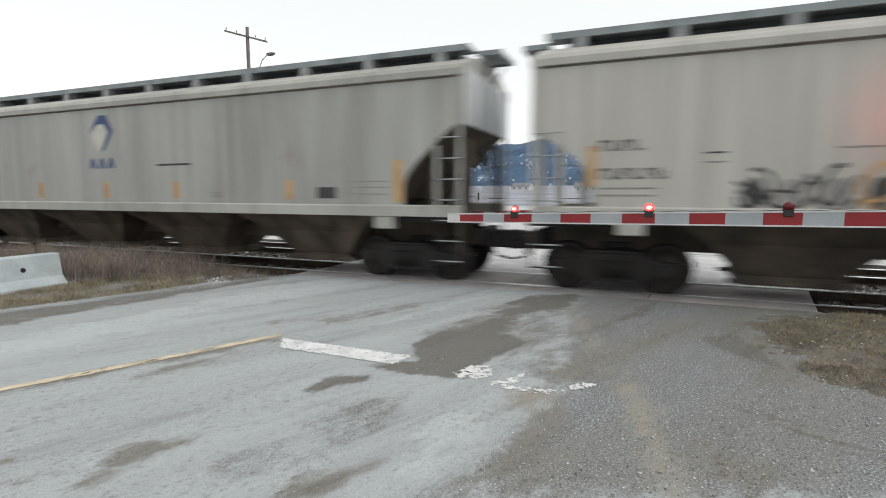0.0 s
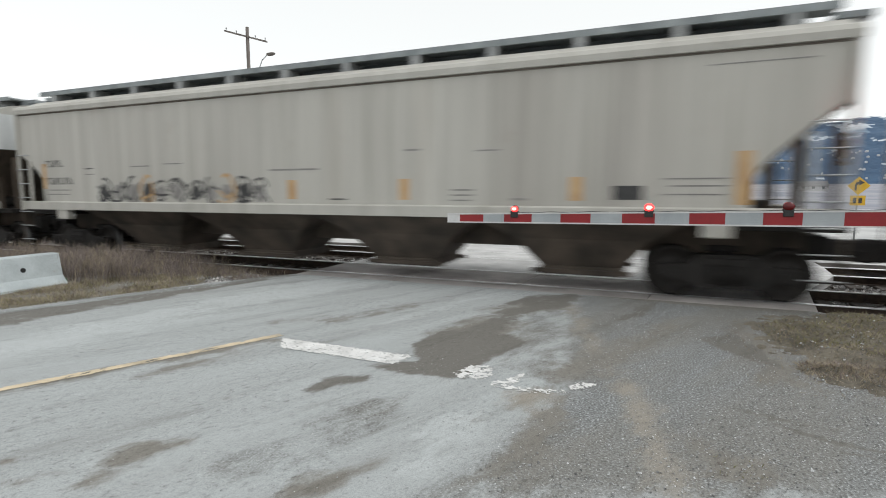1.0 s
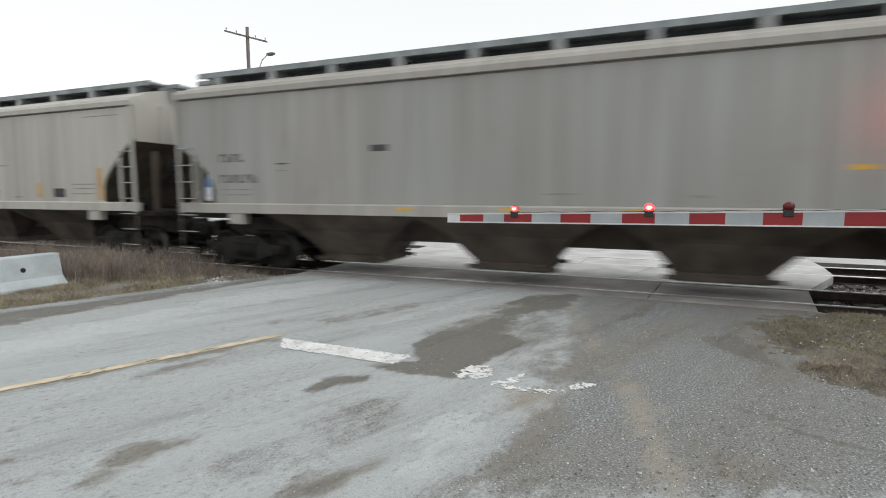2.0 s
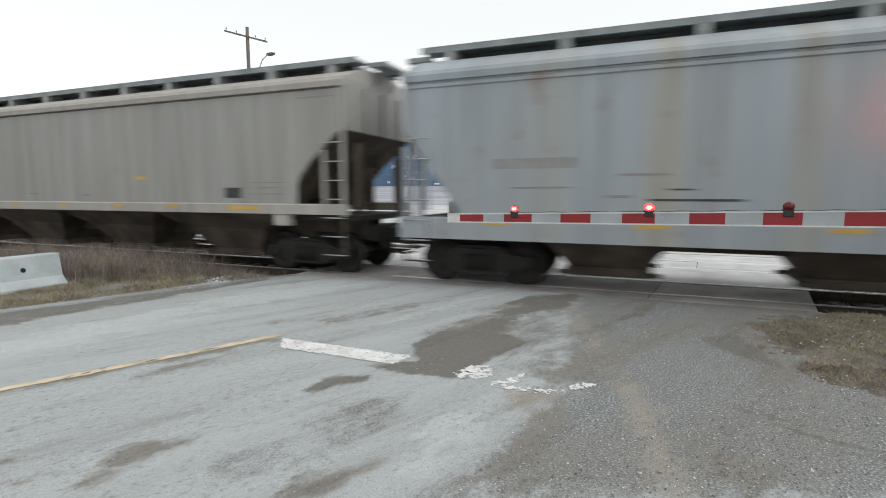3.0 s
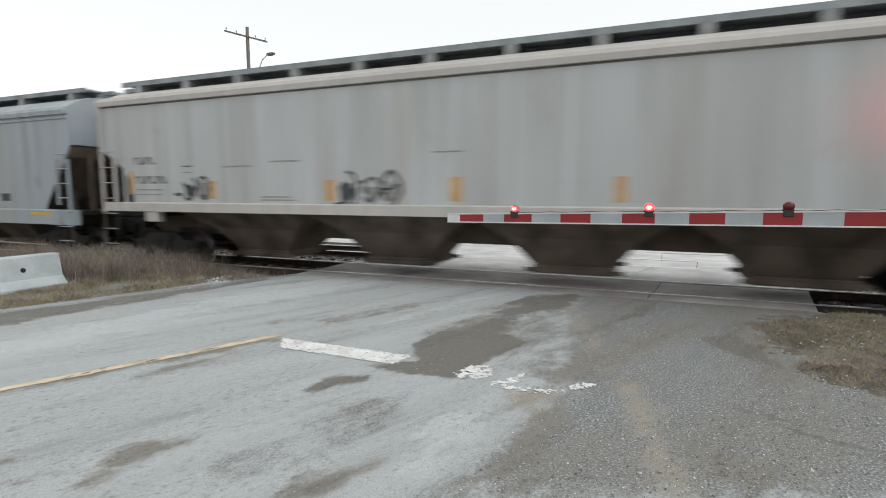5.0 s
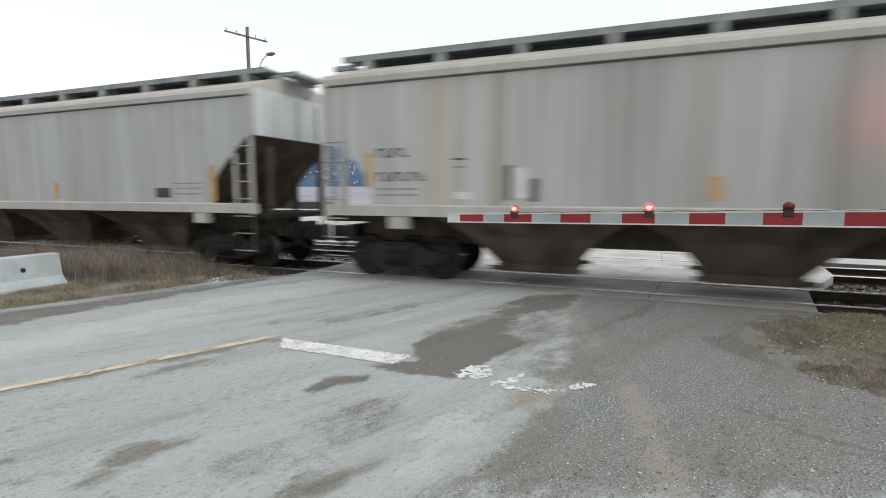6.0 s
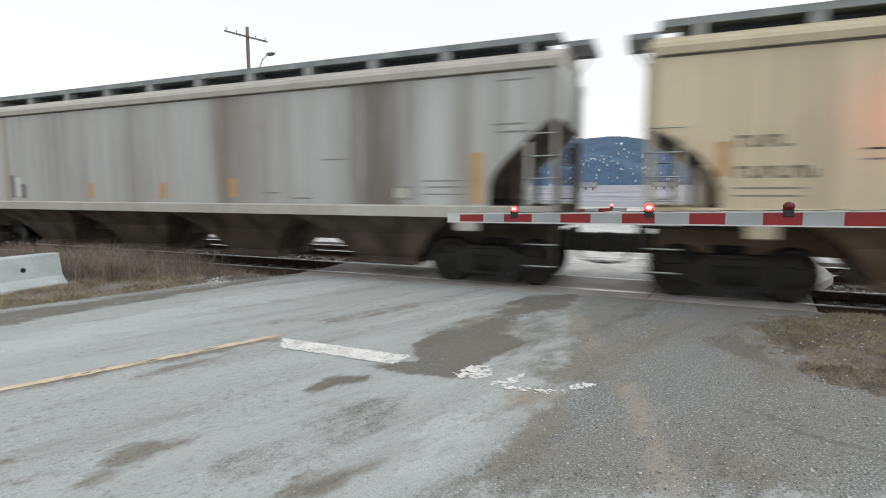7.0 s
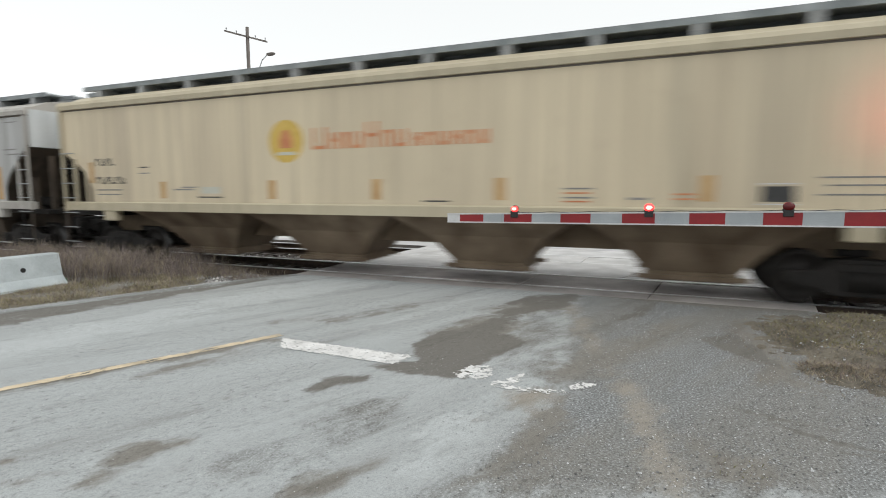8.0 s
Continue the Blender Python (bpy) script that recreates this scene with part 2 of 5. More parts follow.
    r4 = ramp(n, [(0.34, (0.68, 0.68, 0.68)), (0.5, (1.0, 1.0, 1.0)), (0.68, (1.22, 1.22, 1.22))])
    l.new(tiny, r4.inputs["Fac"])
    c = blend(n, l, 1.0, c, r2.outputs["Color"], "MULTIPLY")
    c = blend(n, l, 0.85, c, r3.outputs["Color"], "MULTIPLY")
    c = blend(n, l, 0.8, c, r4.outputs["Color"], "MULTIPLY")
    l.new(c, bs.inputs["Base Color"])
    bs.inputs["Roughness"].default_value = 0.85
    bump(n, l, bs, speck, 0.14, 0.006)
    return m


M["asphalt"] = asphalt()

# ---- building helpers ----


def part(name, bm, material, parent=None, label="", at=None):
    """Links a bmesh as one mesh object, under parent where one is given."""
    me = bpy.data.meshes.new(name)
    bm.to_mesh(me)
    bm.free()
    for mt in material if isinstance(material, (list, tuple)) else [material]:
        me.materials.append(mt)
    return placed(name, me, parent, label, at)


def placed(name, me, parent=None, label="", at=None):
    ob = new(name, me)
    if parent is not None:
        ob.parent = parent
    if at is not None:
        ob.matrix_basis = at
    if label:
        tagged(ob, label)
    return ob


def mesh_of(bm, material, name="mesh"):
    me = bpy.data.meshes.new(name)
    bm.to_mesh(me)
    bm.free()
    for mt in material if isinstance(material, (list, tuple)) else [material]:
        me.materials.append(mt)
    return me


def box(bm, x0, x1, y0, y1, z0, z1, mat=0, bevel=0.0):
    r = bmesh.ops.create_cube(bm, size=1.0)
    vs = r["verts"]
    for v in vs:
        v.co = Vector((x0 + (v.co.x + 0.5) * (x1 - x0), y0 + (v.co.y + 0.5) * (y1 - y0), z0 + (v.co.z + 0.5) * (z1 - z0)))
    faces = {f for v in vs for f in v.link_faces}
    for f in faces:
        f.material_index = mat
    if bevel:
        es = list({e for v in vs for e in v.link_edges})
        bmesh.ops.bevel(bm, geom=es, offset=bevel, segments=1, affect="EDGES")
    return bm


def prism(bm, outline, axis, a, b, mat=0):
    """Extrudes a closed outline of (u, v) along an axis from a to b."""
    def at(u, v, w):
        return {"x": (w, u, v), "y": (u, w, v), "z": (u, v, w)}[axis]
    lo = [bm.verts.new(at(u, v, a)) for u, v in outline]
    hi = [bm.verts.new(at(u, v, b)) for u, v in outline]
    k = len(outline)
    fs = [bm.faces.new(lo), bm.faces.new(hi[::-1])]
    for i in range(k):
        fs.append(bm.faces.new((lo[i], hi[i], hi[(i + 1) % k], lo[(i + 1) % k])))
    for f in fs:
        f.material_index = mat
    bmesh.ops.recalc_face_normals(bm, faces=fs)
    return bm


def tube(bm, p, q, r0, r1=None, seg=8, mat=0):
    """A round bar from p to q."""
    p, q = Vector(p), Vector(q)
    r1 = r0 if r1 is None else r1
    d = q - p
    m = Matrix.Translation((p + q) / 2) @ d.to_track_quat("Z", "Y").to_matrix().to_4x4()
    res = bmesh.ops.create_cone(bm, cap_ends=True, segments=seg, radius1=r0, radius2=r1, depth=d.length, matrix=m)
    for f in {f for v in res["verts"] for f in v.link_faces}:
        f.material_index = mat
        f.smooth = len(f.verts) == 4
    return bm


def loft(bm, rings, mat=0, caps=True):
    vs = [[bm.verts.new(c) for c in ring] for ring in rings]
    k = len(rings[0])
    fs = []
    for a, b in zip(vs, vs[1:]):
        for i in range(k):
            fs.append(bm.faces.new((a[i], a[(i + 1) % k], b[(i + 1) % k], b[i])))
    if caps:
        fs += [bm.faces.new(vs[0][::-1]), bm.faces.new(vs[-1])]
    for f in fs:
        f.material_index = mat
    bmesh.ops.recalc_face_normals(bm, faces=fs)
    return bm


def inside(pt, poly):
    x, y = pt
    c = False
    for (x0, y0), (x1, y1) in zip(poly, poly[1:] + poly[:1]):
        if (y0 > y) != (y1 > y) and x < (x1 - x0) * (y - y0) / (y1 - y0) + x0:
            c = not c
    return c


def ragged(name, poly, step, z, material, wear, scale, seed, edge=0.0):
    """A worn, flat patch: the cells of poly that a noise field leaves, as one mesh."""
    xs, ys = [p[0] for p in poly], [p[1] for p in poly]
    verts, faces, index = [], [], {}
    sx, sy = scale if isinstance(scale, tuple) else (scale, scale)
    nx, ny = int((max(xs) - min(xs)) / step) + 1, int((max(ys) - min(ys)) / step) + 1

    def vert(i, j):
        if (i, j) not in index:
            index[i, j] = len(verts)
            jx, jy = noise.noise((i * 0.9 + seed, j * 0.9, 3.1)), noise.noise((i * 0.9, j * 0.9 + seed, 7.7))
            verts.append((min(xs) + (i + 0.45 * jx) * step, min(ys) + (j + 0.45 * jy) * step, z))
        return index[i, j]
    for i in range(nx):
        for j in range(ny):
            x, y = min(xs) + (i + 0.5) * step, min(ys) + (j + 0.5) * step
            w = Vector((x * sx, y * sy, seed))
            wob = edge * noise.noise(w * 1.7), edge * noise.noise(w * 1.7 + Vector((9, 9, 9)))
            if not inside((x + wob[0], y + wob[1]), poly):
                continue
            v = noise.fractal(w, 0.7, 2.1, 4)
            if v < wear:
                continue
            faces.append((vert(i, j), vert(i + 1, j), vert(i + 1, j + 1), vert(i, j + 1)))
    me = bpy.data.meshes.new(name)
    me.from_pydata(verts, [], faces)
    me.materials.append(material)
    return placed(name, me, at=ON_PLAN)


def thing(name, label, category, group="", at=None):
    e = new(name)
    e.empty_display_size = 0.3
    if at is not None:
        e.matrix_basis = at
    return tagged(e, label, category, group)


# ---- ground, road and crossing ----
PLAN = 1.137  # metres in one unit of the ground plan
ON_PLAN = Matrix.Scale(PLAN, 4)


def on_plan(x, y, z, rz=0):
    """The place of a thing that is drawn on the ground plan."""
    return ON_PLAN @ pose(x, y, z, 0, 0, rz)


NEAR_RAIL, GAUGE = 10.162, 1.505
TRACK_Y = NEAR_RAIL + GAUGE / 2
TRACK2_Y = 13.93 + GAUGE / 2
CROSS_L, CROSS_R = -7.57, 2.56


def field_height(x, y):
    return -0.10 + 0.02 * noise.noise((x * 0.3, y * 0.3, 2)) + max(0.0, min(y, 1300) - 170) * 0.0185


def ground_height(x, y):
    if 8.2 < y < 15.2:
        return -0.21
    if y <= 8.2:
        near = max(0.0, min(1.0, (y - 7.4) / 0.8))
        low = -0.04 - 0.15 * near
        bumpy = 0.03 * noise.noise((x * 0.6, y * 0.6, 0)) + 0.012 * noise.noise((x * 3, y * 3, 4))
        if -7.9 < x < 4.6:
            return -0.06
        return low + bumpy
    return field_height(x, y)


def build_ground():
    def axis(stops):
        out = []
        for a, b, s in stops:
            k = max(1, round((b - a) / s))
            out += [a + (b - a) * i / k for i in range(k)]
        return out + [stops[-1][1]]
    xs = axis([(-4000, -300, 740), (-300, -40, 26), (-40, -16, 2), (-16, 8, 0.2), (8, 40, 2), (40, 300, 26), (300, 4000, 740)])
    ys = axis([(-400, -20, 76), (-20, 0, 2), (0, 8.15, 0.2), (8.15, 8.25, 0.1), (8.25, 15.1, 0.6), (15.1, 15.3, 0.1), (15.3, 40, 1.2), (40, 300, 26), (300, 4000, 370)])
    verts, faces, mats = [], [], []
    for y in ys:
        for x in xs:
            verts.append((x, y, ground_height(x, y)))
    w = len(xs)
    for j in range(len(ys) - 1):
        for i in range(w - 1):
            faces.append((j * w + i, j * w + i + 1, (j + 1) * w + i + 1, (j + 1) * w + i))
            y = (ys[j] + ys[j + 1]) / 2
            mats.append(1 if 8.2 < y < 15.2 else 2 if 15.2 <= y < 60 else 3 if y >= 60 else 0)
    me = bpy.data.meshes.new("ground")
    me.from_pydata(verts, [], faces)
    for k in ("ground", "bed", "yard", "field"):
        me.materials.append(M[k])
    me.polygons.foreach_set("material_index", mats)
    return tagged(placed("ground", me, at=ON_PLAN), "bare ground of dirt and gravel round a level crossing", "ground", kind="structure")


build_ground()


def slab(name, outline, z0, z1, material, label, cat):
    bm = bmesh.new()
    prism(bm, outline, "z", z0, z1)
    return tagged(part(name, bm, material, at=ON_PLAN), label, cat, kind="structure")


ROAD = [(-12, -30), (9, -30), (5.2, 0), (5.2, 6.6), (2.6, 7.9), (2.26, 8.385), (-6.66, 8.385), (-7.5, 6.82), (-8.3, 4.6), (-8.9, 3.0), (-9.6, 0)]
MASKS = {
    "damp": [(0.14, 0.68, [(-2.31, 4.83), (-2.11, 5.31), (-1.94, 6.08), (-2.01, 7.11), (-1.77, 7.87), (-1.23, 8.39), (-0.77, 8.32), (-1.06, 7.3), (-1.47, 6.59), (-1.5, 5.82), (-1.52, 4.59)]),
             (0.1, 0.62, [(-0.35, 7.04), (0.07, 8.29), (0.3, 8.26), (-0.07, 6.99), (-0.6, 5.92), (-0.79, 5.97)]),
             (0.1, 1, [(-2.06, 4.4), (-2.34, 4.85), (-2.22, 5.5), (-1.46, 5.68), (-1.21, 5.41), (-1.42, 4.55), (-1.45, 4.12), (-1.8, 4.05), (-2.5, 4.06)]),
             (0.14, 0.75, [(-8.6, 2.6), (-8.1, 4.1), (-7.75, 5.4), (-7.15, 6.7), (-6.75, 7.7), (-6.65, 7.5), (-6.92, 6.05), (-7.15, 4.85), (-7.36, 3.6), (-7.45, 2.6)]),
             (0.1, 0.85, [(-2.62, 3.37), (-2.64, 3.65), (-2.55, 3.79), (-2.28, 3.84), (-2.25, 3.73), (-2.44, 3.54), (-2.5, 3.37)]),
             (0.02, 0.8, [(0.8, 4.2), (0.99, 4.08), (1.22, 3.98), (1.5, 3.93), (1.48, 3.86), (1.2, 3.9), (0.97, 4)]),
             (0.02, 0.75, [(1.18, 3.84), (1.46, 3.8), (1.44, 3.73), (1.2, 3.78)]),
             (0.02, 0.6, [(0.29, 4.69), (0.68, 4.34), (1.02, 4.21), (1.57, 4.12), (1.55, 4.06), (1, 4.14), (0.66, 4.26)]),
             (0.06, 0.75, [(0.54, 6.26), (0.99, 6.69), (1.25, 5.71), (1.27, 5.38), (0.99, 5.61)])],
    "brown": [(0.13, 0.67, [(-6, 0.4), (-5.35, 1.7), (-4.62, 3.3), (-4, 4.55), (-3.72, 4.55), (-3.75, 4.3), (-4.38, 3.2), (-5.15, 1.7), (-5.75, 0.4)]),
              (0.12, 0.85, [(0.25, 3.67), (0.45, 3.67), (0.66, 3.38), (0.52, 3.19), (0.29, 3.29)]),
              (0.1, 0.9, [(-2.98, 8.64), (-0.36, 8.69), (2.05, 9.01), (2.14, 8.18), (1.18, 8.09), (-1.22, 8.34)]),
              (0.25, 0.7, [(-0.88, 4.68), (-0.49, 5.5), (0.27, 7.13), (0.77, 7.49), (0.24, 5.91), (-0.27, 4.76), (-0.61, 4.32)]),
              (0.3, 0.9, [(-2.05, 6.3), (-2.05, 7.1), (-1.5, 8), (-1.1, 7.9), (-1.1, 7.2), (-1.45, 6.7)]),
              (0.3, 0.85, [(-2.31, 5.3), (-2.23, 5.9), (-1.94, 6.6), (-1.41, 6.3), (-1.2, 5.4)]),
              (0.35, 0.6, [(-4.8, 4.9), (-3.6, 5.2), (-2.9, 6.3), (-2.8, 7.2), (-3.2, 7), (-3.9, 5.6)]),
              (0.25, 0.9, [(1, 5), (1.4, 5), (1.35, 6.3), (1.2, 7.4), (0.95, 7.2), (1, 6)]),
              (0.12, 0.9, [(0.36, 3.15), (0.75, 3.15), (0.75, 3.55), (0.36, 3.5)]),
              (0.3, 0.48, [(-0.8, 1), (-0.9, 3), (-0.5, 4.2), (-0.2, 4), (-0.3, 2.6), (-0.1, 1)]),
              (0.13, 0.9, [(-2.98, 1.67), (-3.04, 1.88), (-3.09, 2.07), (-3.08, 2.2), (-2.82, 2.37), (-2.7, 2.35), (-2.79, 2.18), (-2.83, 2.03), (-2.79, 1.9), (-2.84, 1.72)]),
              (0.13, 0.9, [(-3.35, 1.53), (-3.44, 1.57), (-3.31, 1.7), (-3.2, 1.8), (-3.1, 1.8), (-3.2, 1.67), (-3.23, 1.57)]),
              (0.04, 0.8, [(-3.66, 1.68), (-3.66, 1.74), (-3.62, 1.81), (-3.55, 1.77), (-3.57, 1.69)]),
              (0.1, 0.68, [(-1.83, 2), (-1.83, 2.24), (-1.67, 2.46), (-1.47, 2.73), (-1.41, 2.62), (-1.47, 2.38), (-1.58, 2.11)]),
              (0.13, 0.67, [(-4.31, 2.91), (-4.14, 3.53), (-3.95, 4.26), (-3.75, 4.38), (-3.77, 3.97), (-3.94, 3.36), (-4.08, 3.01)]),
              (0.12, 0.75, [(-0.83, 3.23), (-0.76, 3.65), (-0.57, 4.07), (-0.47, 3.66), (-0.57, 3.09), (-0.68, 2.7), (-0.86, 2.51), (-0.94, 2.54), (-0.81, 2.96)])],
    "gravel": [(0.3, 0.8, [(-10, 0), (-8.9, 3), (-8.2, 4.6), (-7.5, 6.8), (-6.9, 8.4), (-6.3, 8.4), (-6.95, 6.6), (-7.75, 4.6), (-8.3, 3), (-9.2, 0)]),
               (0.34, 0.95, [(-1.09, 8.39), (-0.88, 5.69), (-0.59, 4.19), (-0.8, 3.72), (-0.8, 3.26), (-0.81, 2.98), (-0.97, 2.55), (-1.1, 2.3), (2.16, 3.62), (5.09, 8.92), (2.18, 8.34), (0.48, 8.69)]),
               (0.14, 0.43, [(-2.48, 2.24), (-2.38, 2.81), (-2.11, 3.45), (-1.71, 3.74), (-1.54, 3.03), (-1.72, 2.66), (-1.92, 2.11), (-2.21, 2.02)]),
               (0.16, 0.52, [(-1.5, 6.71), (-1.04, 8.03), (-0.59, 4.19), (-1.13, 4.41), (-1.4, 4.38), (-1.42, 5.02)])],
    "tan": [(0.14, 0.62, [(-1.12, 3.98), (-0.59, 4.19), (-0.51, 3.65), (-0.79, 3.41)]),
            (0.16, 0.62, [(-1.2, 7.6), (-0.9, 7.6), (-0.25, 5.2), (0.15, 4), (0.42, 2.6), (0.65, 0.9), (0.2, 0.9), (0.1, 2.6), (-0.15, 4), (-0.6, 5.4)])],
    "pale": [(0.5, 0.85, [(-6.9, 1.5), (-6, 1.5), (-5.4, 5), (-4.4, 8.3), (-5.9, 8.3), (-6.5, 5)]),
             (0.15, 0.55, [(-2.6, 5.6), (-2.4, 5.6), (-1.5, 7.3), (-0.5, 8.2), (-0.9, 8.2), (-1.9, 7.2)]),
             (0.2, 0.55, [(-3.4, 5), (-3.1, 5), (-2.4, 7), (-1.9, 8.2), (-2.5, 8.2), (-2.9, 6.9)]),
             (0.25, 0.6, [(-1.43, 3.53), (-1.06, 3.47), (-0.8, 3.26), (-0.82, 2.99), (-0.98, 2.57), (-1.04, 2.37), (-1.38, 2.23), (-1.47, 2.73), (-1.51, 3.24)]),
             (0.07, 0.5, [(-1.54, 4.55), (-1.41, 5.24), (-1.09, 5.6), (-1.05, 4.97), (-1.3, 4.42)]),
             (0.08, 0.5, [(-1.46, 5.17), (-1.01, 6.51), (0.15, 8.07), (0.07, 7.56), (-0.77, 6.25), (-1.24, 5.05)])],
}


def soft_mask(px, py, shapes):
    """How far each point lies in the shapes, with soft edges."""
    out = np.zeros_like(px)
    for soft, amount, poly in shapes:
        d = np.full_like(px, 1e9)
        odd = np.zeros(px.shape, bool)
        for (x0, y0), (x1, y1) in zip(poly, poly[1:] + poly[:1]):
            ex, ey = x1 - x0, y1 - y0
            t = np.clip(((px - x0) * ex + (py - y0) * ey) / (ex * ex + ey * ey), 0, 1)
            d = np.minimum(d, np.hypot(px - x0 - t * ex, py - y0 - t * ey))
            if y0 != y1:
                odd ^= ((y0 > py) != (y1 > py)) & (px < ex * (py - y0) / ey + x0)
        s = np.where(odd, d, -d)
        out = np.maximum(out, amount * np.clip(0.5 + s / (2 * soft), 0, 1))
    return out


def soft_at(x, y, soft, poly):
    """The soft mask of one shape at one point."""
    d, odd = 1e9, False
    for (x0, y0), (x1, y1) in zip(poly, poly[1:] + poly[:1]):
        ex, ey = x1 - x0, y1 - y0
        t = max(0.0, min(1.0, ((x - x0) * ex + (y - y0) * ey) / (ex * ex + ey * ey)))
        d = min(d, math.hypot(x - x0 - t * ex, y - y0 - t * ey))
        if (y0 > y) != (y1 > y) and x < ex * (y - y0) / ey + x0:
            odd = not odd
    return max(0.0, min(1.0, 0.5 + (d if odd else -d) / (2 * soft)))


def build_road():
    bm = bmesh.new()
    prism(bm, ROAD, "z", -0.3, -0.008)
    base = bpy.data.meshes.new("base")
    bm.to_mesh(base)
    bm.free()
    verts = [tuple(v.co) for v in base.vertices]
    faces = [tuple(p.vertices) for p in base.polygons]
    step = 0.05
    nx, ny = int(14.8 / step), int(10.2 / step)
    px, py = np.meshgrid(-9.6 + step * np.arange(nx + 1), -1.0 + step * np.arange(ny + 1))
    px, py = px.ravel(), py.ravel()
    keep = soft_mask(px, py, [(0.01, 1.0, ROAD)]) > 0.5
    index = {}
    for k in np.nonzero(keep)[0]:
        index[int(k)] = len(verts)
        verts.append((px[k], py[k], 0.004 * noise.noise((px[k] * 0.8, py[k] * 0.8, 0.0))))
    for j in range(ny):
        for i in range(nx):
            q = [j * (nx + 1) + i, j * (nx + 1) + i + 1, (j + 1) * (nx + 1) + i + 1, (j + 1) * (nx + 1) + i]
            if all(k in index for k in q):
                faces.append(tuple(index[k] for k in q))
    me = bpy.data.meshes.new("road")
    me.from_pydata(verts, [], faces)
    co = np.array(verts)
    for key, shapes in MASKS.items():
        me.attributes.new(key, "FLOAT", "POINT").data.foreach_set("value", soft_mask(co[:, 0].copy(), co[:, 1].copy(), shapes).astype(np.float32))
    me.materials.append(M["asphalt"])
    return tagged(placed("road", me, at=ON_PLAN), "old patched grey asphalt road before the railway crossing", "road", kind="structure")


build_road()
slab("road_beyond", [(-6.4, 15.1), (3.7, 15.1), (14, 60), (2, 60)], -0.3, -0.004, M["yard"], "pale dusty road beyond the tracks", "road")

# ---- tracks ----


def rail_mesh(a, b):
    prof = [(-0.075, -0.185), (0.075, -0.185), (0.075, -0.172), (0.012, -0.155), (0.009, -0.045), (0.036, -0.034), (0.036, -0.018), (-0.036, -0.018),
            (-0.036, -0.034), (-0.009, -0.045), (-0.012, -0.155), (-0.075, -0.172)]
    bm = bmesh.new()
    prism(bm, prof, "x", a, b, 0)
    prism(bm, [(-0.0368, -0.018), (0.0368, -0.018), (0.0368, -0.014), (0.020, 0.0), (-0.020, 0.0), (-0.0368, -0.014)], "x", a, b, 1)
    return mesh_of(bm, [M["rail_side"], M["rail_top"]], "rail")


RAIL = rail_mesh(-90, 60)
bm = bmesh.new()
box(bm, -0.115, 0.115, -1.3, 1.3, -0.34, -0.178, 0, 0.012)
TIE = mesh_of(bm, M["tie"], "tie")


def track(y, label):
    t = thing("railway_track", label, "railway track", "parallel tracks", pose(0, y, 0))
    tagged(t, kind="structure")
    for s in (-1, 1):
        placed("rail", RAIL, t, at=pose(0, s * GAUGE / 2, 0))
    x = -40.0
    while x < 14:
        if not CROSS_L + 0.2 < x < CROSS_R - 0.2:
            placed("tie", TIE, t, at=pose(x, random.uniform(-0.04, 0.04), random.uniform(-0.008, 0.0), 0, 0, random.uniform(-1.5, 1.5)))
        x += 0.56
    return t


track(TRACK_Y, "steel rails on dark wooden ties under the train")
track(TRACK2_Y, "empty steel rails on wooden ties behind the train")


def panels():
    deck = thing("crossing_deck", "worn concrete and timber panels filling the level crossing", "level crossing")
    tagged(deck, kind="structure")
    near, far = NEAR_RAIL, TRACK2_Y - GAUGE / 2
    # row by row: from, to, surface, left end, right end before and behind, panels
    rows = [(9.55, near - 0.05, "panel", -7.57, 2.56, 2.66, 4), (near + 0.10, near + GAUGE - 0.10, "panel", -7.50, 2.68, 2.92, 4),
            (near + GAUGE + 0.05, far - 0.05, "panel_pale", -7.45, 2.96, 3.95, 3), (far + 0.10, far + GAUGE - 0.10, "panel_pale", -7.3, 3.98, 4.15, 4),
            (far + GAUGE + 0.05, 17.16, "panel_pale", -7.2, 4.18, 4.25, 3)]
    for y0, y1, mat, left, right, right_far, n in rows:
        for i in range(n):
            top = -0.006 + random.uniform(-0.010, 0.004)
            bm = bmesh.new()
            ends = [[left + (r - left) * k / n for k in (i, i + 1)] for r in (right, right_far)]
            prism(bm, [(ends[0][0] + 0.006, y0), (ends[0][1] - 0.006, y0), (ends[1][1] - 0.006, y1), (ends[1][0] + 0.006, y1)], "z", -0.2, top)
            bmesh.ops.bevel(bm, geom=bm.edges[:], offset=0.006, segments=1, affect="EDGES")
            part("panel", bm, M[mat], deck)


panels()

# ---- the gate in front ----
ARM_Y, ARM_Z = 7.22, 1.275
ARM_TIP, STRIPE = -2.84, 0.406


def rows_of_flash(phase, lit_for, lit_face):
    """Rows that turn a lens round between its lit and its dark face, twice a second."""
    rows, angle = [], None
    for f in range(0, 241):
        t = f / 30
        lit = ((t - phase) % 1.0) < lit_for
        goal = 0 if lit == lit_face else 180
        if angle is None:
            angle = goal
        elif angle != goal:
            angle += 60 if goal > angle else -60
        rows.append((t, angle))
    return rows


FLASHERS = []


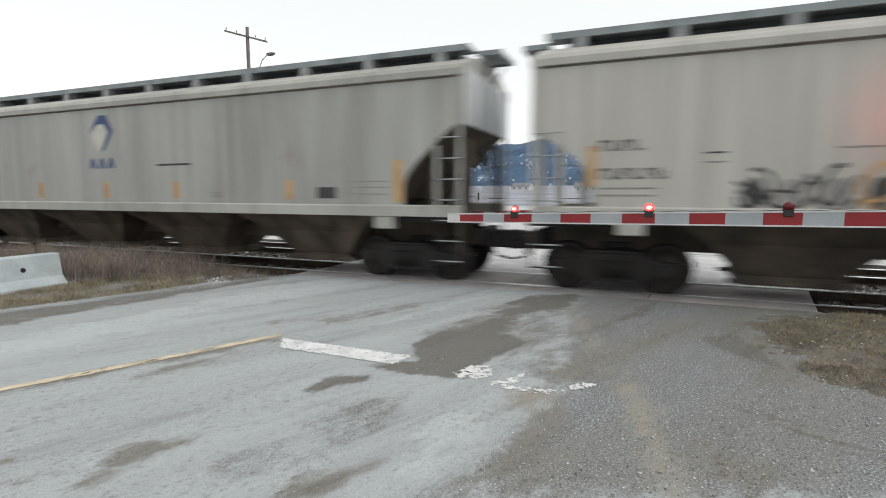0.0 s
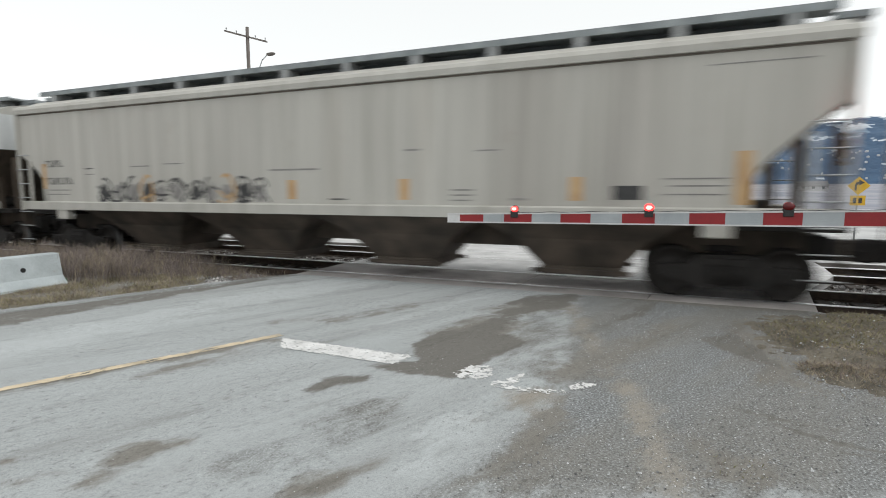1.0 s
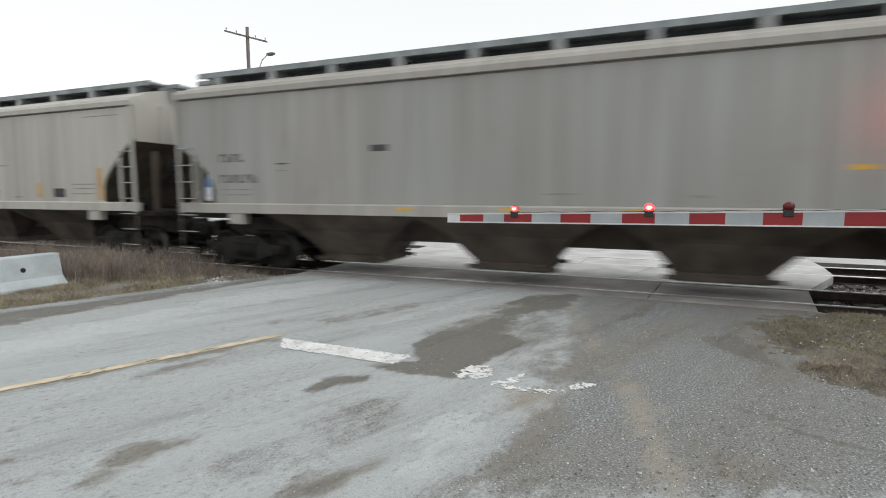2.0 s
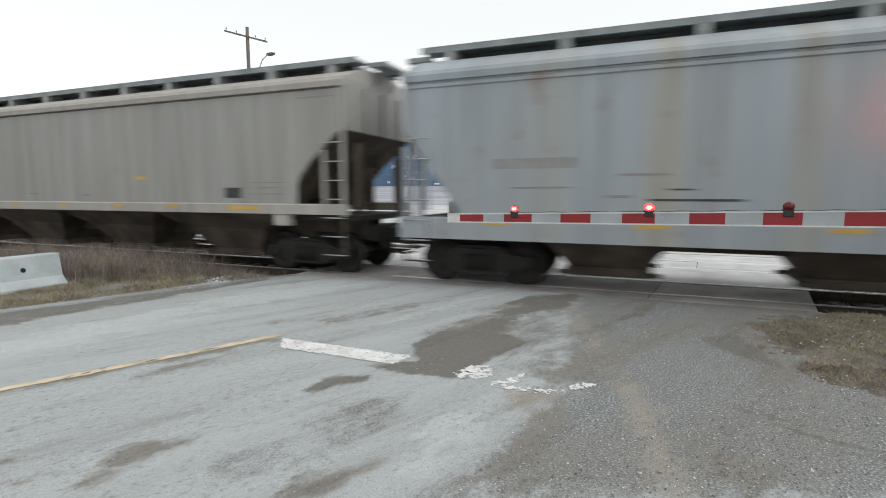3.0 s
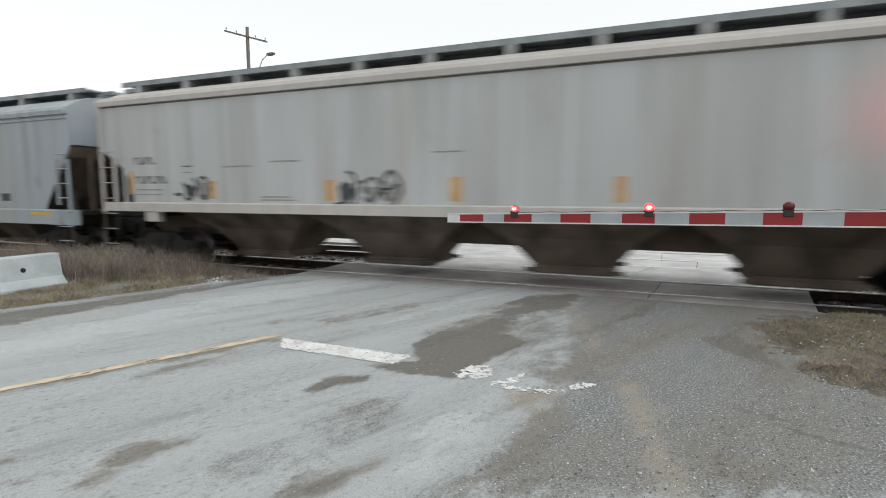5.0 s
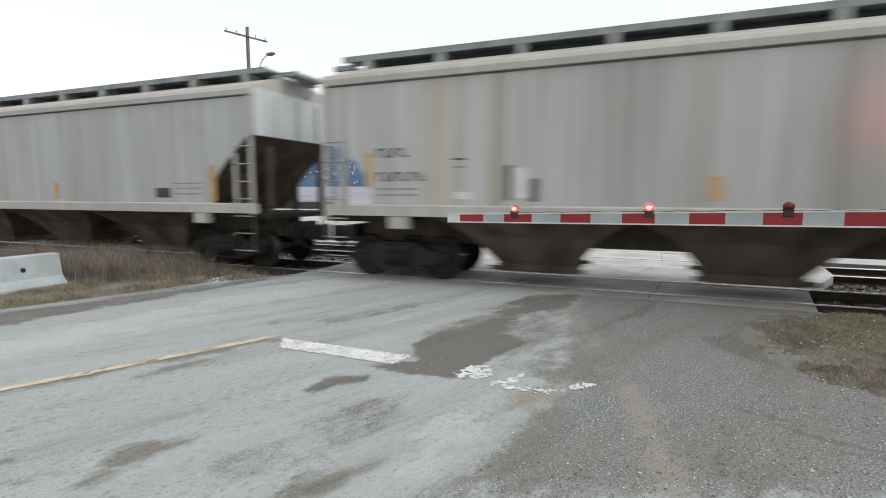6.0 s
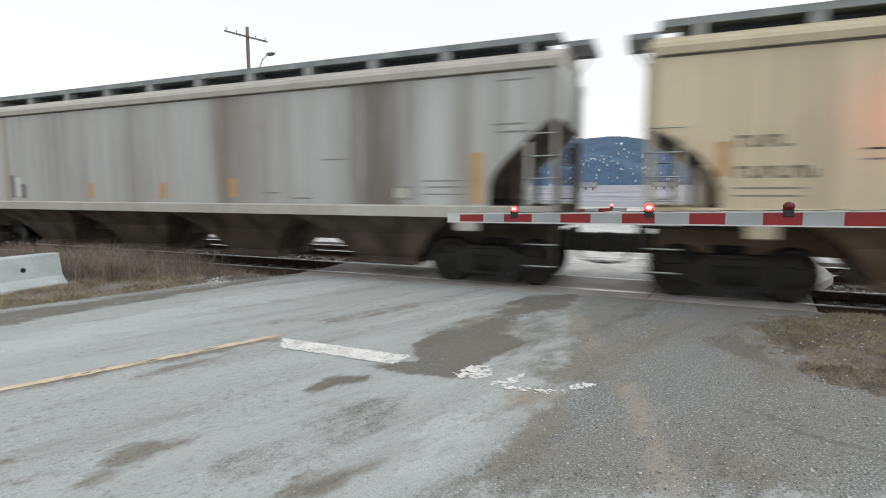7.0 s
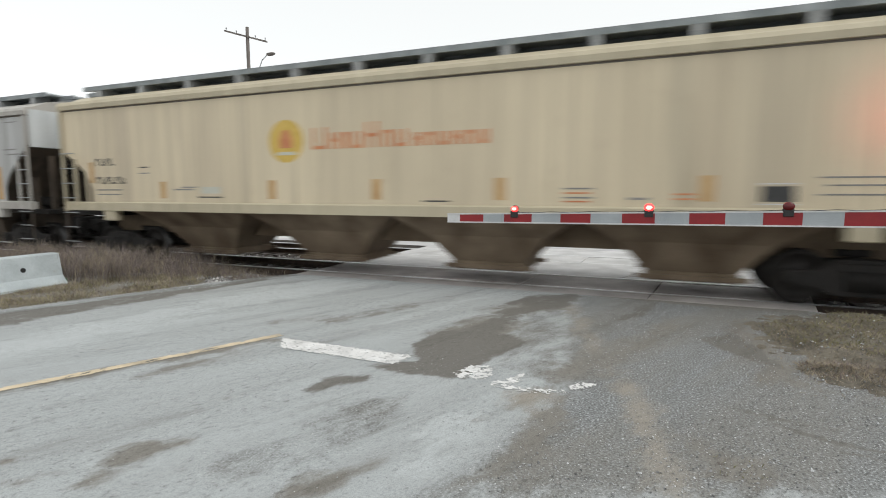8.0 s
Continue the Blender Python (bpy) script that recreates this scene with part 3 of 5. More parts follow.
def lens_disc(parent, x, y, z, r, phase=None, name="lens", lit_for=0.5):
    """A round lens with a lit face and a dark face."""
    bm = bmesh.new()
    res = bmesh.ops.create_uvsphere(bm, u_segments=28, v_segments=20, radius=r)
    for v in res["verts"]:
        v.co.y *= 0.62
        v.co.z *= 0.82
    for f in bm.faces:
        c = f.calc_center_median()
        f.smooth = True
        f.material_index = 2 if c.y > 0 else (1 if math.hypot(c.x, c.z * 1.5) < r * 0.58 else 0)
    ob = part(name, bm, [M["lens_on"], M["lens_hot"], M["lens_off"]], parent, "red signal lens", pose(x, y, z))
    if phase is not None:
        FLASHERS.append((ob, (x, y, z), phase, lit_for))
    return ob


def gate():
    g = thing("crossing_gate", "lowered red and white striped crossing gate arm with red lamps", "crossing gate", at=pose(0, ARM_Y, 0.225))
    right = 3.6
    tilt = 0.0155

    def zc(x):
        return ARM_Z + tilt * (x + 1.955)

    def half(x):
        return 0.052 + 0.0058 * (x - ARM_TIP)
    # a tapering blade in stripes
    cuts = [ARM_TIP, ARM_TIP + 0.20]
    cuts += [-2.27, -1.955]
    while cuts[-1] < right:
        cuts.append(cuts[-1] + STRIPE)
    cuts[1] = -2.64
    for i, (a, b) in enumerate(zip(cuts, cuts[1:])):
        bm = bmesh.new()
        loft(bm, [[(q, -0.012, zc(q) - half(q)), (q, 0.012, zc(q) - half(q)), (q, 0.012, zc(q) + half(q)), (q, -0.012, zc(q) + half(q))] for q in (a, b)])
        part("stripe", bm, M["arm_red" if i % 2 == 1 else "white_decal" if i == 0 else "arm_white"], g)
    for s, nm in ((1, "top_edge"), (-1, "bottom_edge")):
        bm = bmesh.new()
        rings = []
        for q in (ARM_TIP, right):
            c = zc(q) + s * (half(q) + 0.008)
            rings.append([(q, -0.018, c - 0.009), (q, 0.018, c - 0.009), (q, 0.018, c + 0.009), (q, -0.018, c + 0.009)])
        loft(bm, rings)
        part(nm, bm, M["arm_edge"], g)
    bm = bmesh.new()
    pts = [(-1.83 + i * 0.55, 0.0, 0) for i in range(12)]
    for a, b in zip(pts, pts[1:]):
        sag = 0.012
        za, zb = zc(a[0]) + half(a[0]) + 0.028, zc(b[0]) + half(b[0]) + 0.028
        mid = ((a[0] + b[0]) / 2, 0, (za + zb) / 2 - sag)
        tube(bm, (a[0], 0, za), mid, 0.005, seg=5)
        tube(bm, mid, (b[0], 0, zb), 0.005, seg=5)
    part("lamp_cable", bm, M["lamp_black"], g, "thin black lamp cable")
    for lx, phase in ((-1.80, None), (0.0, 0.88), (1.55, 0.40)):
        z = zc(lx) + half(lx) + 0.02
        bm = bmesh.new()
        box(bm, lx - 0.055, lx + 0.055, -0.035, 0.035, z - 0.07, z + 0.012, 0, 0.008)
        tube(bm, (lx, 0.01, z + 0.06), (lx, 0.06, z + 0.06), 0.045, seg=16)
        tube(bm, (lx - 0.06, 0, z + 0.01), (lx + 0.06, 0, z + 0.01), 0.016, seg=8)
        lamp = part("gate_lamp", bm, M["lamp_black"], g, "black gate lamp with a red lens")
        lens_disc(lamp, lx, -0.01, z + 0.055, 0.064 if phase else 0.052, phase)
    # mast, mechanism and counterweight where the arm is held
    bm = bmesh.new()
    tube(bm, (right + 0.25, 0.25, -0.2), (right + 0.25, 0.25, 4.2), 0.06, seg=14)
    box(bm, right - 0.05, right + 0.55, 0.0, 0.5, -0.33, -0.05, 0, 0.02)
    part("mast", bm, M["galv"], g, "galvanised signal mast")
    bm = bmesh.new()
    box(bm, right - 0.1, right + 0.6, -0.05, 0.18, 0.95, 1.75, 0, 0.03)
    part("gate_mechanism", bm, M["galv"], g, "grey gate motor box")
    bm = bmesh.new()
    box(bm, right - 0.45, right + 0.95, 0.22, 0.28, 2.72, 2.78)
    part("lamp_bracket", bm, M["galv"], g)
    for fx, ph in ((right - 0.22, 0.88), (right + 0.8, 0.40)):
        bm = bmesh.new()
        tube(bm, (fx, 0.22, 2.80), (fx, 0.34, 2.80), 0.06, 0.13, seg=16)
        k = 24
        for r0, r1, y0, y1 in ((0.13, 0.13, 0.34, 0.74), (0.13, 0.26, 0.34, 0.34), (0.125, 0.125, 0.34, 0.74)):
            ring0 = [bm.verts.new((fx + r0 * math.cos(2 * math.pi * i / k), y0, 2.80 + r0 * math.sin(2 * math.pi * i / k))) for i in range(k)]
            ring1 = [bm.verts.new((fx + r1 * math.cos(2 * math.pi * i / k), y1, 2.80 + r1 * math.sin(2 * math.pi * i / k))) for i in range(k)]
            for i in range(k):
                bm.faces.new((ring0[i], ring0[(i + 1) % k], ring1[(i + 1) % k], ring1[i]))
        lamp = part("flasher", bm, M["lamp_black"], g, "round black flashing lamp with a hood, facing the train")
        bm = bmesh.new()
        bmesh.ops.create_circle(bm, cap_ends=True, segments=24, radius=0.11)
        bmesh.ops.transform(bm, matrix=Matrix.Rotation(radians(-90), 4, "X"), verts=bm.verts)
        bmesh.ops.solidify(bm, geom=bm.faces[:], thickness=0.012)
        bmesh.ops.recalc_face_normals(bm, faces=bm.faces[:])
        bm.normal_update()
        for f in bm.faces:
            f.material_index = 0 if f.normal.y > 0.5 else 1
        lens = part("lens", bm, [M["beam"], M["lens_off"]], lamp, "red signal lens", pose(fx, 0.47, 2.80))
        FLASHERS.append((lens, (fx, 0.47, 2.80), ph, 0.5))
    return g


gate()

# ---- hopper cars ----


def truck_meshes():
    out = {}
    bm = bmesh.new()
    prof = [(-1.13, 0.40), (-1.13, 0.60), (-0.72, 0.62), (-0.42, 0.80), (0.42, 0.80), (0.72, 0.62), (1.13, 0.60), (1.13, 0.40), (0.80, 0.38), (0.45, 0.22), (-0.45, 0.22), (-0.80, 0.38)]
    prism(bm, prof, "y", -0.09, 0.09)
    for s in (-1, 1):
        tube(bm, (s * 0.89, -0.17, 0.457), (s * 0.89, 0.1, 0.457), 0.125, seg=14)
        tube(bm, (s * 0.89, -0.20, 0.457), (s * 0.89, -0.17, 0.457), 0.08, seg=10)
    for i in range(-2, 3):
        tube(bm, (i * 0.12, -0.115, 0.30), (i * 0.12, -0.115, 0.64), 0.05, seg=8)
    box(bm, -0.36, 0.36, -0.15, -0.09, 0.62, 0.75, 0, 0.015)
    out["side_frame"] = mesh_of(bm, M["dark_steel"], "side_frame")
    bm = bmesh.new()
    box(bm, -0.22, 0.22, -0.95, 0.95, 0.50, 0.78, 0, 0.03)
    box(bm, -0.3, 0.3, -0.3, 0.3, 0.78, 0.9, 0, 0.02)
    for s in (-1, 1):
        box(bm, s * 0.40 - 0.06, s * 0.40 + 0.06, -0.8, 0.8, 0.38, 0.5, 0, 0.01)
    out["bolster"] = mesh_of(bm, M["dark_steel"], "truck")
    bm = bmesh.new()
    tube(bm, (0, -0.95, 0), (0, 0.95, 0), 0.082, seg=12)
    for s in (-1, 1):
        c = s * 0.75
        ring = []
        for (yy, rr) in ((c + s * 0.065, 0.12), (c + s * 0.03, 0.20), (c + s * 0.01, 0.37), (c + s * 0.065, 0.39), (c + s * 0.065, 0.450), (c - s * 0.05, 0.457), (c - s * 0.068, 0.485), (c - s * 0.075, 0.40), (c - s * 0.03, 0.36), (c - s * 0.02, 0.18), (c - s * 0.07, 0.11)):
            ring.append([(rr * math.cos(a), yy, rr * math.sin(a)) for a in (2 * math.pi * i / 28 for i in range(28))])
        loft(bm, ring, 0, False)
    for f in bm.faces:
        c = f.calc_center_median()
        if math.hypot(c.x, c.z) > 0.443 and abs(abs(c.y) - 0.757) < 0.06:
            f.material_index = 1
        f.smooth = True
    out["wheelset"] = mesh_of(bm, [M["wheel"], M["tread"]], "wheelset")
    return out


TM = truck_meshes()
WHEELSETS, CARS = [], []
HALF, LIFT = 1.61, 0.225


def side_outline(L, cut, sill_top, eave, slant):
    """The side sheet's outline, with its lower corners cut away over the trucks, less so at the front end."""
    if slant:
        front = [(cut * 0.95, sill_top), (cut * 0.85, sill_top + 0.25), (0.10, 2.75), (0.0, 2.95), (0.0, eave)]
        rear = front
    else:
        front = [(1.14, sill_top), (1.13, 1.70), (1.02, 1.98), (0.78, 2.26), (0.36, 2.56), (0.0, 2.74), (0.0, eave)]
        rear = [(cut, sill_top), (cut - 0.01, 1.80), (cut - 0.10, 2.02), (cut - 0.40, 2.34), (0.25, 2.90), (0.0, 3.06), (0.0, eave)]
    return front + [(L - u, v) for u, v in reversed(rear)]


def build_car(spec):
    L, paint = spec["length"], spec["paint"]
    deep = spec.get("deep_sill", False)
    car = thing("hopper_car", spec["label"], "hopper car", "freight train")
    eave, sill0, sill1 = (3.85 if deep else 3.93), (0.74 if deep else 1.165), (1.14 if deep else 1.37)
    cut = 1.30
    band = M["band_" + spec["key"]]
    # side sheets
    for s, nm in ((-1, "side_wall"), (1, "side_wall")):
        bm = bmesh.new()
        o = side_outline(L, cut, sill1, eave, deep)
        prism(bm, o, "y", s * HALF, s * (HALF - 0.03))
        part(nm, bm, paint, car)
        bm = bmesh.new()
        prism(bm, [(s * HALF, sill0), (s * (HALF + 0.035), sill0), (s * (HALF + 0.035), sill1), (s * HALF, sill1 + 0.03), (s * (HALF - 0.10), sill1), (s * (HALF - 0.10), sill0)], "x", 0.02 if not deep else -0.1, L - (0.02 if not deep else -0.1))
        part("side_sill", bm, band if not deep else paint, car)
        bm = bmesh.new()
        if deep:
            prism(bm, [(s * HALF, eave - 0.20), (s * (HALF + 0.03), eave - 0.18), (s * (HALF + 0.03), eave - 0.12), (s * HALF, eave - 0.10)], "x", 0.0, L)
        prism(bm, [(s * HALF, eave - 0.07), (s * (HALF + 0.06), eave - 0.065), (s * (HALF + 0.07), eave + 0.05), (s * (HALF + 0.03), eave + 0.13), (s * (HALF - 0.05), eave + 0.16), (s * (HALF - 0.05), eave)], "x", -0.015, L + 0.015)
        part("eave_rail", bm, band if not deep else paint, car)
        if not deep:
            # thin dark strip drawn for the shadow and drip line below the lip
            bm = bmesh.new()
            box(bm, 0.0, L, *sorted((s * HALF, s * (HALF + 0.006))), eave - 0.105, eave - 0.07)
            part("eave_shadow", bm, M["seam"], car, "dark line of shadow and drip stain under the eave")
    # roof
    bm = bmesh.new()
    prof = [(-HALF + 0.02, eave), (-HALF + 0.02, eave + 0.12), (-1.35, 4.14), (-1.0, 4.30), (-0.55, 4.39), (0, 4.42), (0.55, 4.39), (1.0, 4.30), (1.35, 4.14), (HALF - 0.02, eave + 0.12), (HALF - 0.02, eave)]
    prism(bm, prof, "x", 0.02, L - 0.02)
    part("roof", bm, band if not deep else paint, car)
    # end sheets and slope sheets
    for e in (0, 1):
        def ex(u):
            return L - u if e else u
        bm = bmesh.new()
        box(bm, *sorted((ex(0.0), ex(0.03))), -HALF + 0.035, HALF - 0.035, 2.96 if e else 2.74, eave + 0.1)
        for yy in (-0.8, 0.0, 0.8):
            box(bm, *sorted((ex(-0.06), ex(0.0))), yy - 0.05, yy + 0.05, 2.96 if e else 2.74, eave)
        part("end_wall", bm, paint if deep or spec["key"] in ("tan_car", "plain_car", "spray_car") else M["end_paint"], car)
        bm = bmesh.new()
        if deep:
            rings = [(0.03, 2.90), (0.10, 2.62), (cut * 0.9, sill1 + 0.25), (cut + 0.3, 1.05)]
        elif e:
            rings = [(0.03, 3.04), (0.26, 2.82), (0.90, 2.26), (1.20, 1.94), (1.75, 1.24)]
        else:
            rings = [(0.03, 2.82), (0.38, 2.64), (1.04, 2.06), (1.80, 1.36)]
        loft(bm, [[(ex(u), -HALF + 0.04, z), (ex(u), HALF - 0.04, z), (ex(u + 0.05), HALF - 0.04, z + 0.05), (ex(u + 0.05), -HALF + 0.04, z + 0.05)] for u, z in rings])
        part("slope_sheet", bm, M["slope"], car, "dark brown sloping end sheet")
        # end posts and braces over the truck
        for yy in (-1.0, 1.0):
            bm = bmesh.new()
            box(bm, *sorted((ex(0.02), ex(0.14))), yy - 0.06, yy + 0.06, 1.0, 2.74)
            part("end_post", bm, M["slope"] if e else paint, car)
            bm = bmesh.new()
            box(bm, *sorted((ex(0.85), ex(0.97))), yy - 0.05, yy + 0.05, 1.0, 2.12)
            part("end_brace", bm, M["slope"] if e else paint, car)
        bm = bmesh.new()
        box(bm, *sorted((ex(-0.12), ex(1.6))), -1.35, 1.35, 1.02, 1.14, 0, 0.01)
        part("end_platform", bm, M["dark_steel"], car)
        # corner ladders on both sides
        for s in (-1, 1):
            bm = bmesh.new()
            for u in (0.02, 0.50):
                box(bm, *sorted((ex(u), ex(u + 0.075))), s * (HALF + 0.045) - 0.025, s * (HALF + 0.045) + 0.025, sill0 - 0.03 if u < 0.1 else 1.3, eave + 0.05 if u < 0.1 and not deep else 2.55)
            lad = part("ladder", bm, band if not deep else paint, car)
            bm = bmesh.new()
            box(bm, *sorted((ex(0.03), ex(0.07))), s * (HALF + 0.05) - 0.012, s * (HALF + 0.05) + 0.012, 0.26, sill0 - 0.03)
            part("lower_stile", bm, M["bay_dark"], lad)
            z = 0.30
            while z < 2.95:
                bm = bmesh.new()
                tube(bm, (ex(0.02), s * (HALF + 0.085), z), (ex(0.56), s * (HALF + 0.085), z), 0.014, seg=6)
                part("rung", bm, M["galv"], lad)
                z += 0.40
            bm = bmesh.new()
            tube(bm, (ex(0.02), s * (HALF + 0.085), 0.28), (ex(0.52), s * (HALF + 0.085), 0.28), 0.016, seg=6)
            tube(bm, (ex(0.52), s * (HALF + 0.05), 0.28), (ex(0.52), s * (HALF + 0.02), 1.2), 0.016, seg=6)
            part("step_stirrup", bm, M["dark_steel"], lad)
        # coupler
        bm = bmesh.new()
        box(bm, *sorted((ex(-0.62), ex(0.4))), -0.18, 0.18, 0.68, 1.04, 0, 0.03)
        box(bm, *sorted((ex(-0.14), ex(0.1))), -0.55, 0.55, 0.74, 1.12, 0, 0.03)
        box(bm, *sorted((ex(-0.30), ex(-0.26))), -0.62, -0.40, 0.60, 0.98, 0, 0.01)
        box(bm, *sorted((ex(-0.84), ex(-0.56))), -0.20, 0.16, 0.66, 1.06, 0, 0.05)
        tube(bm, (ex(-0.55), -0.45, 0.88), (ex(-0.3), 0.75, 0.80), 0.018, seg=6)
        part("coupler", bm, M["dark_steel"], car)
        bm = bmesh.new()
        pts = [(ex(-0.1), -0.3, 0.80), (ex(-0.35), -0.34, 0.52), (ex(-0.65), -0.34, 0.46), (ex(-0.86), -0.3, 0.52)]
        for a, b in zip(pts, pts[1:]):
            tube(bm, a, b, 0.018, seg=6)
        part("brake_hose", bm, M["lamp_black"], car)
        # roof walkway ends, a step below the main walkway
        bm = bmesh.new()
        box(bm, *sorted((ex(-0.42), ex(0.11))), -0.50, 0.50, 4.49, 4.53)
        box(bm, *sorted((ex(-0.42), ex(-0.39))), -0.50, 0.50, 4.45, 4.53)
        box(bm, *sorted((ex(-0.42), ex(0.11))), -0.54, -0.50, 4.45, 4.55)
        box(bm, *sorted((ex(-0.42), ex(0.11))), 0.50, 0.54, 4.45, 4.55)
        part("end_walkway", bm, M["walk_grey"], car)
        for yy in (-0.4, 0.4):
            bm = bmesh.new()
            tube(bm, (ex(-0.32), yy, 4.48), (ex(0.0), yy, 4.05), 0.018, seg=6)
            part("walkway_strut", bm, M["galv"], car)
    # brake rigging and air reservoir under the end, and side grab irons
    for e in (0, 1):
        def ex(u):
            return L - u if e else u
        bm = bmesh.new()
        tube(bm, (ex(0.9), -0.55, 1.35), (ex(2.0), -0.55, 1.35), 0.17 if e else 0.10, seg=14)
        box(bm, *sorted((ex(1.0), ex(1.3))), -0.8, -0.3, 1.14, 1.2)
        part("air_reservoir" if e else "brake_cylinder", bm, M["dark_steel"], car)
    # hand brake wheel on one end
    bm = bmesh.new()
    k = 14
    for i in range(k):
        a, b = 2 * math.pi * i / k, 2 * math.pi * (i + 1) / k
        tube(bm, (L + 0.16, -0.6 + 0.26 * math.cos(a), 2.35 + 0.26 * math.sin(a)), (L + 0.16, -0.6 + 0.26 * math.cos(b), 2.35 + 0.26 * math.sin(b)), 0.016, seg=5)
    for i in range(4):
        a = math.pi * i / 2
        tube(bm, (L + 0.16, -0.6, 2.35), (L + 0.16, -0.6 + 0.26 * math.cos(a), 2.35 + 0.26 * math.sin(a)), 0.012, seg=5)
    box(bm, L + 0.02, L + 0.16, -0.72, -0.48, 2.2, 2.5, 0, 0.02)
    part("hand_brake", bm, M["dark_steel"], car)
    # roof hatches trough, walkways and their brackets
    bm = bmesh.new()
    box(bm, 0.45, L - 0.45, -0.44, 0.44, 4.30, 4.60, 0, 0.03)
    part("hatch_trough", bm, M["roof_dark"], car)
    for s in (-1, 1):
        bm = bmesh.new()
        box(bm, 0.12, L - 0.12, *sorted((s * 0.45, s * 0.95)), 4.52, 4.58, 0, 0.01)
        prism(bm, [(s * 0.95, 4.48), (s * 1.0, 4.48), (s * 1.0, 4.60), (s * 0.95, 4.60)], "x", 0.12, L - 0.12)
        part("roof_walkway", bm, M["walk_grey"], car)
        nb = spec.get("brackets", 12)
        for i in range(nb):
            x = 0.75 + (L - 1.5) * i / (nb - 1)
            bm = bmesh.new()
            w = 0.085
            loft(bm, [[(x - w, s * 0.50, 4.53), (x + w, s * 0.50, 4.53), (x + w, s * 0.99, 4.53), (x - w, s * 0.99, 4.53)],
                      [(x - w, s * 0.50, 4.33), (x + w, s * 0.50, 4.33), (x + w, s * 1.02, 4.25), (x - w, s * 1.02, 4.25)]])
            part("walkway_bracket", bm, M["bracket_grey"], car)
    # hopper bays and their outlet gates
    centers = spec.get("bays", [L / 2 + d for d in (-5.6, -1.75, 2.1, 5.95)])
    pitch = centers[1] - centers[0]
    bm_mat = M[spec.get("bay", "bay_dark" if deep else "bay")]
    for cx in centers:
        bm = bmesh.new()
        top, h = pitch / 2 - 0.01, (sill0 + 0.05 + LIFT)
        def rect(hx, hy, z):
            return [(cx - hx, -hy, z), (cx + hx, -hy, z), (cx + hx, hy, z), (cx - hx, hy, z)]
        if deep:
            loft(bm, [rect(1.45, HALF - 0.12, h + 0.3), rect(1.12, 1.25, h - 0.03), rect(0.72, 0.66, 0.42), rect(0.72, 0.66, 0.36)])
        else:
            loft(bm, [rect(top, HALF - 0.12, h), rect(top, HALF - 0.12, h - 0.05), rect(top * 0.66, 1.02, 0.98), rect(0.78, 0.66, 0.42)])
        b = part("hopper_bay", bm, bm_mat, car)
        bm = bmesh.new()
        box(bm, cx - 0.80, cx + 0.80, -0.70, 0.70, 0.25, 0.42, 0, 0.015)
        box(bm, cx - 0.95, cx + 0.95, -0.76, -0.70, 0.28, 0.36)
        box(bm, cx - 0.95, cx + 0.95, 0.70, 0.76, 0.28, 0.36)
        for s in (-1, 1):
            tube(bm, (cx + s * 0.66, -0.95, 0.31), (cx + s * 0.66, 0.95, 0.31), 0.03, seg=8)
        part("outlet_gate", bm, bm_mat, b)
    bm = bmesh.new()
    box(bm, 0.2, L - 0.2, -0.28, 0.28, 0.52, 1.16)
    part("centre_sill", bm, bm_mat, car)
    # trucks with their side frames and wheelsets
    for tx in (spec.get("truck", 1.48), L - spec.get("truck", 1.48)):
        t = placed("truck", TM["bolster"], car, "black freight truck", pose(tx, 0, 0))
        for s in (-1, 1):
            placed("side_frame", TM["side_frame"], t, at=pose(0, s * 1.0, 0, 0, 0, 0 if s < 0 else 180))
        for s in (-1, 1):
            w = placed("wheelset", TM["wheelset"], t, at=pose(s * 0.89, 0, 0.457))
            WHEELSETS.append((w, s * 0.89))
    # pale jacking pads beside the trucks
    if not deep:
        for x in (cut + 0.45, L - cut - 0.45):
            bm = bmesh.new()
            box(bm, x - 0.22, x + 0.22, -HALF - 0.02, -HALF + 0.2, 0.90, 1.17, 0, 0.02)
            part("jacking_pad", bm, band, car)
    # paint marks
    fy = -HALF - 0.004

    def mark(name, x0, x1, z0, z1, mat, label="", lift=0.0, y=None):
        bm = bmesh.new()
        yy = (fy if y is None else y) - lift
        box(bm, x0, x1, yy, yy + 0.006, z0, z1)
        part(name, bm, M[mat], car, label)
    for x0, x1, z0, z1, mat in spec.get("marks", ()):
        mark("stencil_bar" if mat in ("black", "faint") else "reflector" if mat in ("orange", "amber") else "decal", x0, x1, z0, z1, mat)
    for x0, x1, z0, z1, mat in spec.get("sill_marks", ()):
        mark("reflector", x0, x1, z0, z1, mat, y=-HALF - 0.039)
    for kind, x, z, size in spec.get("logos", ()):
        LOGOS[kind](car, x, z, size, fy)
    # the body rides on its springs above trucks, couplers and bays
    for ob in car.children:
        if ob.name.split(".")[0] not in ("truck", "coupler", "brake_hose", "hopper_bay"):
            ob.location.z += LIFT
    CARS.append((car, spec["x"]))
    return car


def flat(bm, outline, y, mat=0):
    prism(bm, outline, "y", y, y + 0.005, mat)


